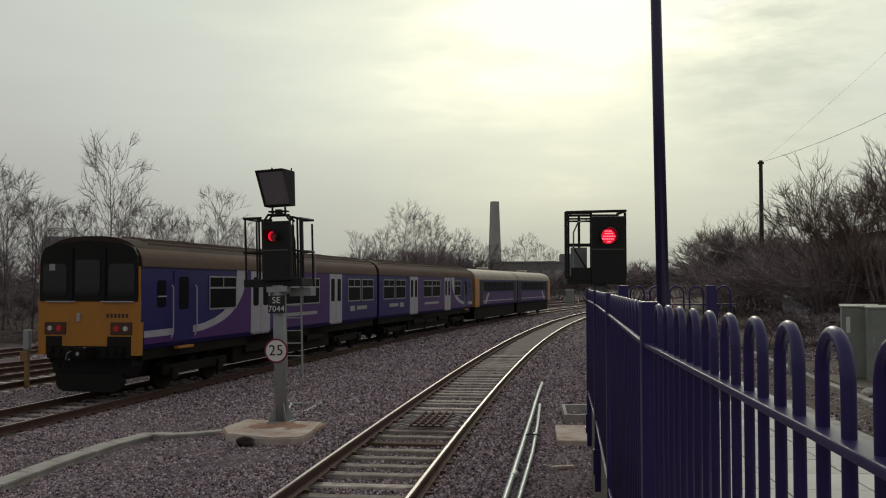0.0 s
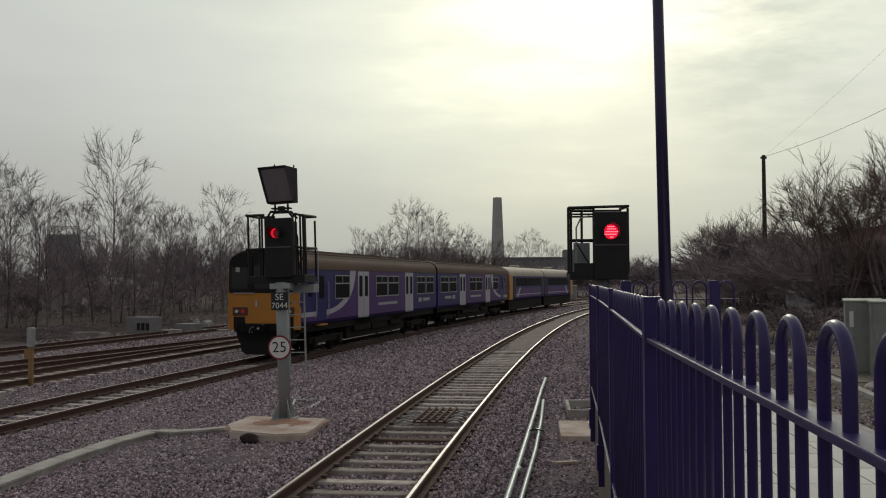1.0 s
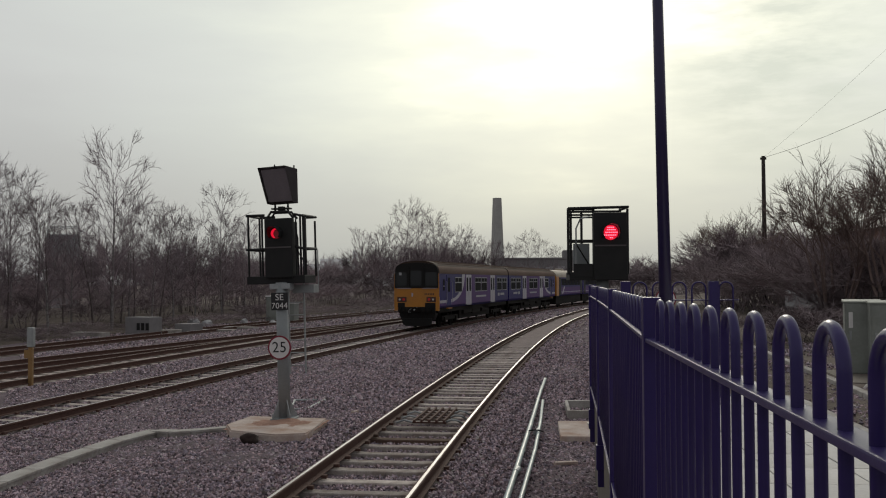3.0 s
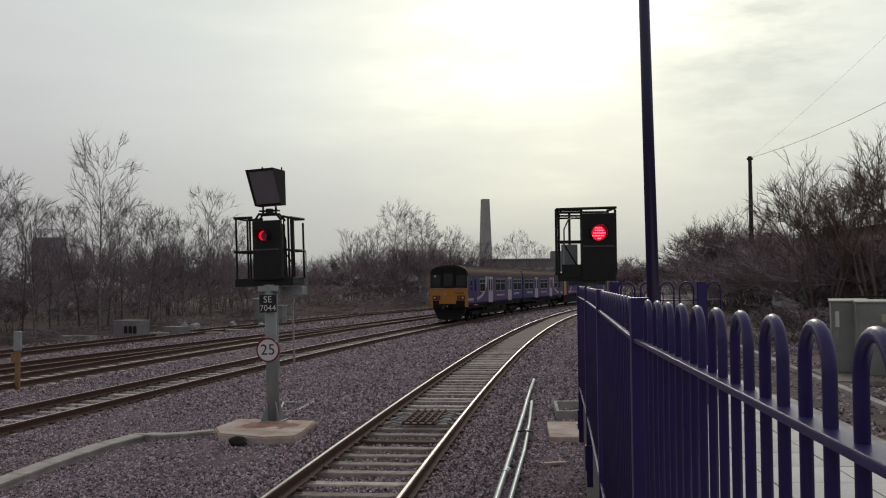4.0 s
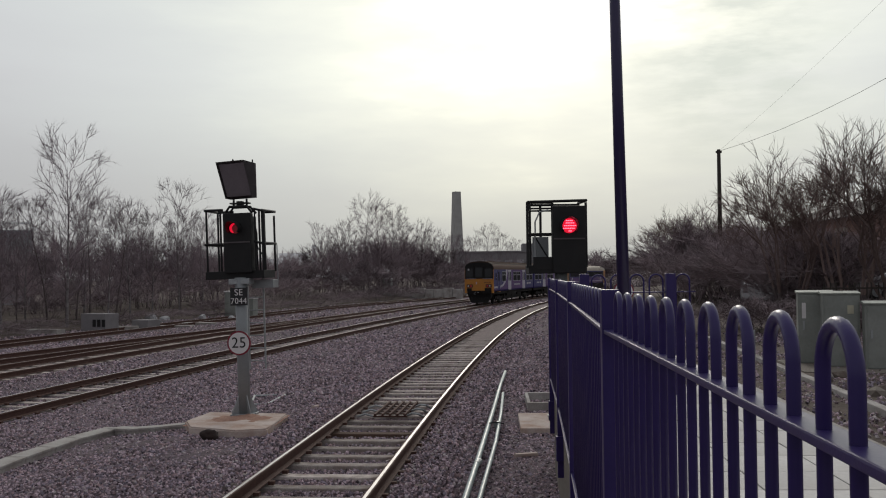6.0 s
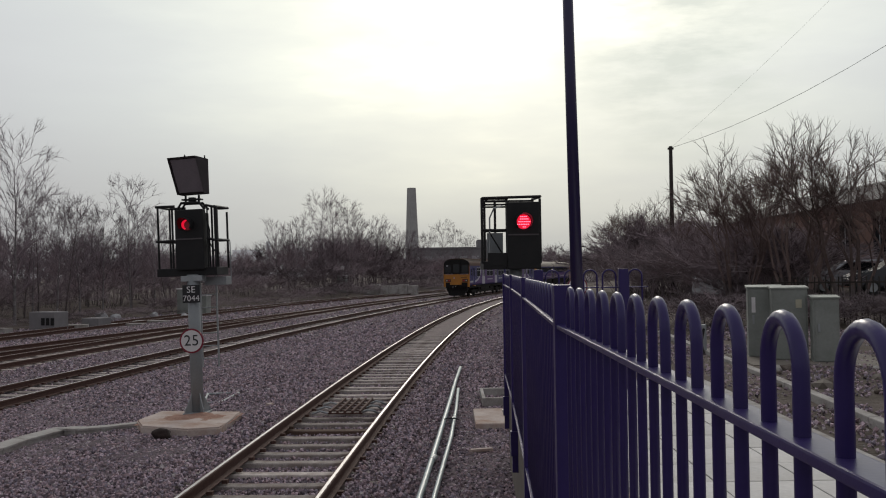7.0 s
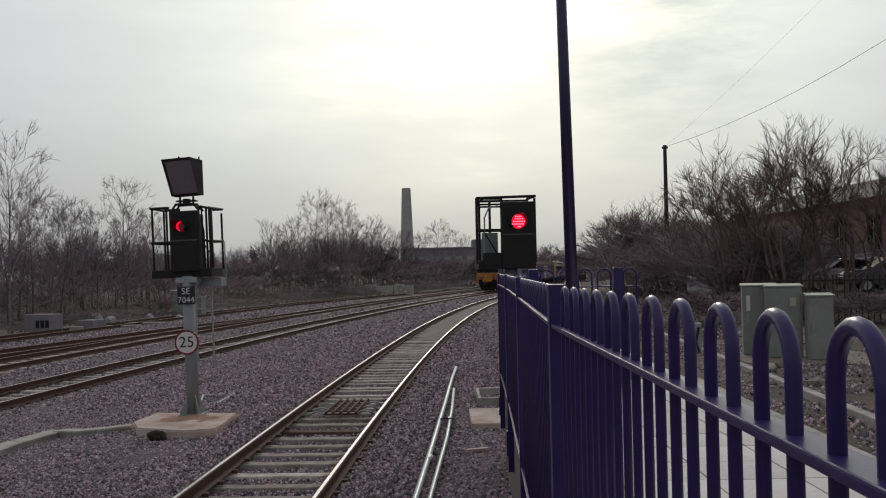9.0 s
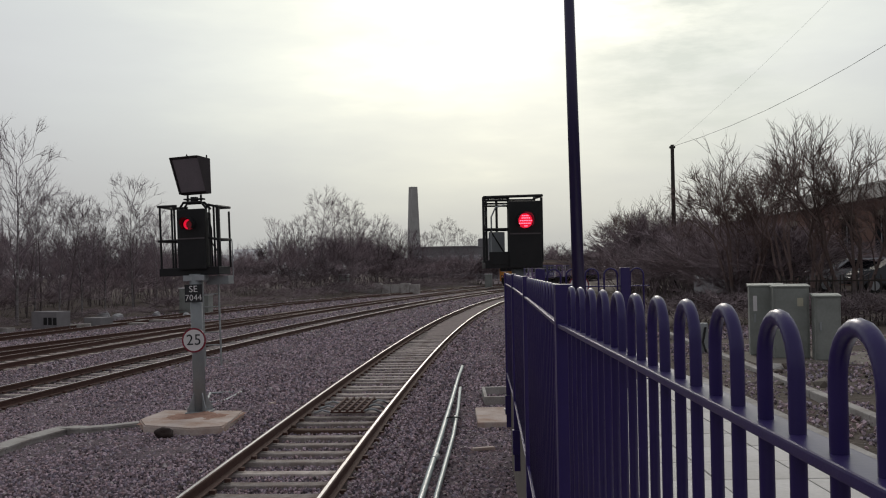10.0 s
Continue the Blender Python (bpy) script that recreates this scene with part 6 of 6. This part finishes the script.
    for i in range(12):
        x, y = at_heading(11.2 + i * 0.75, 47 + rng.uniform(-3, 4) - i * 0.6)
        bush(x, y, rng.uniform(2.8, 3.6), 3.8, rng)
    for deg in (15.4, 16.2, 17.1):
        x, y = at_heading(deg, 38.0)
        bush(x, y, rng.uniform(1.6, 2.0), 2.4, rng)
    for i in range(12):
        x, y = at_heading(12.5 + i * 1.25, 25.5 + rng.uniform(-1.5, 2.0))
        bush(x, y, rng.uniform(0.7, 1.2), rng.uniform(2.2, 3.2), rng)
    for i in range(18):
        x, y = at_heading(3.4 + i * 0.55, 190 + rng.uniform(-10, 25))
        bush(x, y, rng.uniform(6.2, 8.6), 9, rng)


build_trees()


# ---- buildings and distance ----
def build_far():
    # tall tapered square stack, its colour paled for haze
    c = thing("chimney_stack", pose(-11.0, 300, 0, 0, 0, 30), "tall tapered brick factory chimney with haze put into its colour", "chimney")
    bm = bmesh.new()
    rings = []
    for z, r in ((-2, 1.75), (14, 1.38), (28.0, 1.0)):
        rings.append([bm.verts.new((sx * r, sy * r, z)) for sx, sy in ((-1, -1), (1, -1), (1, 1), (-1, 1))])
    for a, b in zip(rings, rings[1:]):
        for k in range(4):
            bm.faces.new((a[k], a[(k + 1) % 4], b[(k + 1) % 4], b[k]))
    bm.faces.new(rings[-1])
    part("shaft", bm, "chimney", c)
    # long works building
    f = thing("works_building", pose(2.0, 262, 0), "long dark flat-roofed works building behind trees", "building")
    part("wall", new_box(-13, 9, 0, 20, -1, 8.2), "shed", f)
    part("roof", new_box(-13.3, 9.3, -0.3, 20.3, 8.2, 8.6), "shed", f)
    tw = part("tower", new_box(6.0, 12.5, 2, 14, -1, 10.6), "shed", f)
    for i in range(6):
        part("window", new_box(-11.5 + i * 3.2, -9.6 + i * 3.2, -0.06, 0.02, 4.6, 6.2), "far_pale", f)
    # grey plant tower behind the wood
    g = thing("plant_tower", pose(-42.6, 85.0, 0.4, 0, 0, 24), "dark grey steel plant tower with a handrail on top", "tower")
    part("casing", new_box(-1.42, 1.42, -1.4, 1.4, 3.2, 6.35, 0.08), "post_grey", g)
    part("base", new_box(-1.3, 1.3, -1.3, 1.3, -0.6, 3.2, 0.04), "far_pale", g, "paler grey base wall")
    part("seam", new_box(0.15, 0.27, -1.44, -1.40, 3.3, 6.2), "far_pale", g)
    for yy in (-1.3, 1.3):
        part("handrail", pipe(bmesh.new(), [(-1.35, yy, 6.33), (-1.35, yy, 6.85), (-1.15, yy, 7.05), (1.15, yy, 7.05), (1.35, yy, 6.85), (1.35, yy, 6.33)], 0.04, 6), "galv", g)
    # far town: small stack and blocks, paled by haze put in as glow
    s = thing("chimney_stack", pose(-92.5, 500, 0), "small distant factory chimney", "chimney")
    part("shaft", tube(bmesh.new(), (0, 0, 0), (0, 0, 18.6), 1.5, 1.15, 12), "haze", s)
    for x, y, w, h in ((-104, 500, 14, 14.0), (-82, 520, 8, 15.0), (-122, 540, 20, 12)):
        b = thing("distant_building", pose(x, y, 0), "distant town building paled by a painted haze glow", "building", "distant buildings")
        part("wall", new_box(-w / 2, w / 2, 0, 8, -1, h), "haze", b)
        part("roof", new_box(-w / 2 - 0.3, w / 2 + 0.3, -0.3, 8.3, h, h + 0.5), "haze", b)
    # low hill along the horizon, its haze painted as a faint glow
    bm = bmesh.new()
    top, bot = [], []
    for i in range(60):
        a = radians(-60 + i * 2.2)
        d = 1100
        h = 16 + 10 * noise.noise((i * 0.13, 0, 0)) + 3 * noise.noise((i * 0.7, 2, 0))
        bot.append(bm.verts.new((math.sin(a) * d, math.cos(a) * d, -5)))
        top.append(bm.verts.new((math.sin(a) * (d + 200), math.cos(a) * (d + 200), h)))
    for i in range(59):
        bm.faces.new((bot[i], bot[i + 1], top[i + 1], top[i]))
    tagged(part("backdrop", bm, "haze"), "low hills on the horizon with haze painted as glow", "hill", kind="structure")


build_far()


def build_right_side():
    z0 = 0.84
    # equipment cabinets on a slab
    for x, y, w, d, h, lab in ((5.22, 16.15, 0.54, 0.45, 1.17, "grey-green steel equipment cabinet with pale lid"), (5.425, 15.6, 0.54, 0.5, 1.165, "grey-green steel equipment cabinet with warning plate"),
                               (5.81, 15.1, 0.38, 0.40, 1.02, "narrow grey steel equipment cabinet standing on rough ground")):
        c = thing("equipment_cabinet", pose(x, y, z0 - 0.02, 0, 0, -14), lab, "cabinet", "equipment cabinets")
        part("body", new_box(-w / 2, w / 2, -d / 2, d / 2, -0.1, h, 0.008), "cab_green", c)
        part("lid", prism(bmesh.new(), [(-d / 2 - 0.02, h), (d / 2 + 0.02, h), (d / 2 + 0.02, h + 0.045), (-d / 2 - 0.02, h + 0.02)], "x", -w / 2 - 0.02, w / 2 + 0.02), "cab_top", c, "pale lid")
        dr = part("door", new_box(-w / 2 + 0.03, w / 2 - 0.03, -d / 2 - 0.012, -d / 2, 0.06, h - 0.03, 0.004), "cab_green", c)
        part("handle", new_box(-w / 2 + 0.07, -w / 2 + 0.10, -d / 2 - 0.035, -d / 2 - 0.012, h * 0.5, h * 0.62), "galv", dr)
        if "warning" in lab:
            part("warning_plate", new_box(w / 2 - 0.18, w / 2 - 0.09, -d / 2 - 0.018, -d / 2 - 0.012, h - 0.30, h - 0.17), "warn", dr)
        if "lid" in lab:
            part("side_plate", new_box(-w / 2 + 0.06, -w / 2 + 0.12, -d / 2 - 0.018, -d / 2 - 0.012, h - 0.4, h - 0.15), "white", dr)
    tagged(part("cabinet_slab", prism(bmesh.new(), [(4.55, 14.6), (6.6, 14.1), (6.9, 16.3), (4.7, 16.6)], "z", 0.4, 0.87), "wall_stone"), "grey concrete slab under the cabinets", "concrete base")
    # rubble
    rng = random.Random(5)
    for i in range(34):
        x, y = rng.uniform(4.0, 7.4), rng.uniform(9.5, 14.2)
        bm = bmesh.new()
        bmesh.ops.create_icosphere(bm, subdivisions=1, radius=rng.uniform(0.05, 0.16))
        for v in bm.verts:
            v.co *= 1 + 0.4 * noise.noise(v.co * 8 + Vector((i, 0, 0)))
            v.co.z *= 0.6
        ob = part("rubble_stone", bm, rng.choice(("concrete", "dirt", "wall_stone")))
        ob.matrix_basis = pose(x, y, ground_z(x, y) + 0.02, rng.uniform(-20, 20), 0, rng.uniform(0, 360))
        tagged(ob, "broken lump of stone on rough ground", "rubble", "rubble")
    # post with a cable by the kerb
    p = thing("short_post", pose(4.35, 16.8, z0), "short grey post with a drooping cable", "post")
    part("stake", new_box(-0.07, 0.07, -0.05, 0.05, -0.1, 0.52, 0.01), "galv", p)
    part("cable", pipe(bmesh.new(), [(0.02, -0.06, 0.45), (-0.04, -0.1, 0.2), (0.0, -0.14, 0.02), (0.16, -0.15, 0.0)], 0.02, 6), "black", p)
    # railing in front of the car park
    f = thing("railing", Matrix.Identity(4), "dark steel railing in front of the car park", "railing")
    a, b = Vector((8.6, 26.0)), Vector((17.5, 23.5))
    d = b - a
    ang = math.atan2(d.y, d.x)
    for z in (0.30, 1.05):
        ob = part("railing_bar", new_box(0, d.length, -0.02, 0.02, z - 0.02, z + 0.02), "pole", f)
        ob.matrix_basis = Matrix.Translation((a.x, a.y, 0.84)) @ Euler((0, 0, ang)).to_matrix().to_4x4()
    me = bpy.data.meshes.new("pale")
    bm = new_box(-0.016, 0.016, -0.012, 0.012, -0.2, 1.2)
    bm.to_mesh(me); bm.free()
    me.materials.append(M["pole"])
    n = 64
    for i in range(n):
        q = a + d * ((i + 0.5) / n)
        ob = new("pale", me)
        ob.parent = f
        ob.matrix_basis = Matrix.Translation((q.x, q.y, ground_z(q.x, q.y))) @ Euler((0, random.uniform(-0.03, 0.03), ang)).to_matrix().to_4x4()
    # parked cars
    for x, y, rz, col, lab in ((17.4, 42.2, 172, "car_silver", "silver parked hatchback behind the railing"), (18.3, 39.4, 170, "car_grey", "dark grey parked car behind the railing"), (12.2, 42.0, 50, "car_silver", "silver parked car half hidden by scrub")):
        c = thing("parked_car", pose(x, y, ground_z(x, y) + 0.02, 0, 0, rz), lab, "car", "parked cars")
        bm = bmesh.new()
        out = [(-2.1, 0.35), (2.05, 0.35), (2.1, 0.7), (1.9, 0.88), (1.05, 0.98), (0.35, 1.42), (-1.2, 1.45), (-1.95, 1.0), (-2.1, 0.9)]
        prism(bm, out, "y", -0.84, 0.84)
        bmesh.ops.bevel(bm, geom=bm.edges[:], offset=0.06, segments=2, affect="EDGES")
        part("body", bm, col, c)
        for sy in (-1, 1):
            part("side_window", prism(bmesh.new(), [(-1.6, 1.0), (0.8, 1.0), (0.3, 1.36), (-1.15, 1.38)], "y", sy * 0.835, sy * 0.848), "t_glass", c)
        part("windscreen", prism(bmesh.new(), [(1.08, 1.0), (0.42, 1.42), (0.38, 1.40), (1.04, 0.98)], "y", -0.7, 0.7), "t_glass", c)
        part("rear_window", prism(bmesh.new(), [(-1.93, 1.04), (-1.26, 1.43), (-1.22, 1.40), (-1.88, 1.02)], "y", -0.7, 0.7), "t_glass", c)
        for sx in (-1.3, 1.3):
            for sy in (-0.78, 0.78):
                w = part("wheel", disc(bmesh.new(), (sx, sy, 0.31), 0.31, 0.2, n=20), "tyre", c)
                part("rim", disc(bmesh.new(), (sx, sy * 1.12, 0.31), 0.19, 0.05, n=14), "galv", w)
    # brick building with slate roof
    h = thing("brick_building", pose(21.4, 76.0, 0.8, 0, 0, -89), "long red brick building with slate roof and stone lintels", "building")
    wall = part("wall", new_box(0, 38, 0, 10, -0.5, 4.85), "brick", h)
    part("roof", prism(bmesh.new(), [(-0.4, 4.8), (10.4, 4.8), (5.0, 6.6)], "x", -0.3, 38.3), "slate", h)
    for i in range(9):
        x = 2.2 + i * 4.1
        w = part("window", new_box(x - 0.75, x + 0.75, -0.03, 0.05, 1.4, 3.9), "t_glass", h)
        part("lintel", new_box(x - 0.95, x + 0.95, -0.06, 0.02, 3.92, 4.22), "stone_trim", w)
        part("sill", new_box(x - 0.9, x + 0.9, -0.10, 0.02, 1.22, 1.38), "stone_trim", w)
        part("glazing_bar", new_box(x - 0.03, x + 0.03, -0.05, -0.03, 1.4, 3.9), "far_pale", w)
    # telegraph pole and wires
    p = thing("telegraph_pole", pose(12.7, 55.0, 1.0), "dark wooden telegraph pole with wires", "telegraph pole")
    part("pole", tube(bmesh.new(), (0, 0, -0.5), (0, 0, 8.2), 0.15, 0.10, 12), "pole", p, "", True)
    part("pole_cap", new_box(-0.16, 0.16, -0.05, 0.05, 8.0, 8.12), "pole", p)
    for (ex, ey, ez), sag in (((26.0, 18.5, 20.2), 2.4), ((24.5, 18.0, 26.0), 1.2)):
        a, b = Vector((0, 0, 8.1)), Vector((ex - 12.7, ey - 55.0, ez - 1.0))
        pts = [a.lerp(b, k / 14) - Vector((0, 0, sag * 4 * (k / 14) * (1 - k / 14))) for k in range(15)]
        part("wire", pipe(bmesh.new(), pts, 0.010 if sag > 2 else 0.0035, 5), "black", p)


build_right_side()


def build_left_side():
    # concrete housings beyond the far line
    for x, y, w, h, holes in ((-20.4, 49.5, 1.6, 0.92, 3), (-18.8, 51.8, 1.1, 0.6, 0)):
        c = thing("concrete_housing", pose(x, y, ground_z(x, y), 0, 0, -20), "low grey concrete trackside housing", "housing", "concrete housings")
        part("block", new_box(-w / 2, w / 2, -0.5, 0.5, -0.2, h, 0.03), "shed", c)
        for i in range(holes):
            part("opening", new_box(0.0 + i * 0.3, 0.2 + i * 0.3, -0.53, -0.49, 0.25, 0.62), "black", c)
    for x, y in ((-19.8, 50.5), (-17.6, 53.0), (-17.0, 55.5), (-22.4, 47.5)):
        ob = part("stacked_slab", new_box(-1.0, 1.0, -0.3, 0.3, -0.05, 0.22, 0.02), "concrete")
        ob.matrix_basis = pose(x, y, ground_z(x, y), 0, 0, random.uniform(-30, 20))
        tagged(ob, "grey concrete slab lying beside the track", "slab", "concrete slabs")
    # relay cabinets
    for x, y, h in ((-17.8, 66.0, 1.7), (-16.9, 66.5, 1.35), (-12.2, 112.0, 1.9), (5.6, 142.0, 1.9)):
        c = thing("relay_cabinet", pose(x, y, ground_z(x, min(y, 160)), 0, 0, -10), "grey-green lineside relay cabinet", "cabinet", "relay cabinets")
        part("body", new_box(-0.5, 0.5, -0.4, 0.4, -0.1, h, 0.02), "cab_green", c)
        part("lid", new_box(-0.55, 0.55, -0.45, 0.45, h, h + 0.08), "white", c)
        part("door", new_box(-0.44, 0.44, -0.42, -0.40, 0.1, h - 0.08), "cab_green", c)
    # low stone wall farther on
    w = thing("low_wall", pose(-8.6, 113.0, -0.2, 0, 0, -17), "low grey concrete block wall beside the line", "wall")
    for i in range(9):
        part("block", new_box(-5 + i * 1.15, -5 + i * 1.15 + 1.1, -0.3, 0.3, -0.3, 0.9 + 0.15 * (i % 3 == 1), 0.03), "concrete", w)
    # white rubbish among the trees
    for i in range(9):
        bm = bmesh.new()
        bmesh.ops.create_icosphere(bm, subdivisions=2, radius=random.uniform(0.15, 0.35))
        for v in bm.verts:
            v.co *= 1 + 0.5 * noise.noise(v.co * 5 + Vector((i, 3, 0)))
        ob = part("pale_litter", bm, "far_pale")
        x, y = (-20.9 + random.uniform(-0.8, 0.8), 60 + random.uniform(-1, 1)) if i < 6 else (-17.5 + random.uniform(-1.5, 1.5), 62.0)
        ob.location = (x, y, ground_z(x, y) + 0.11)
        tagged(ob, "pale torn sheeting caught in the scrub", "litter", "litter")


build_left_side()

motions()
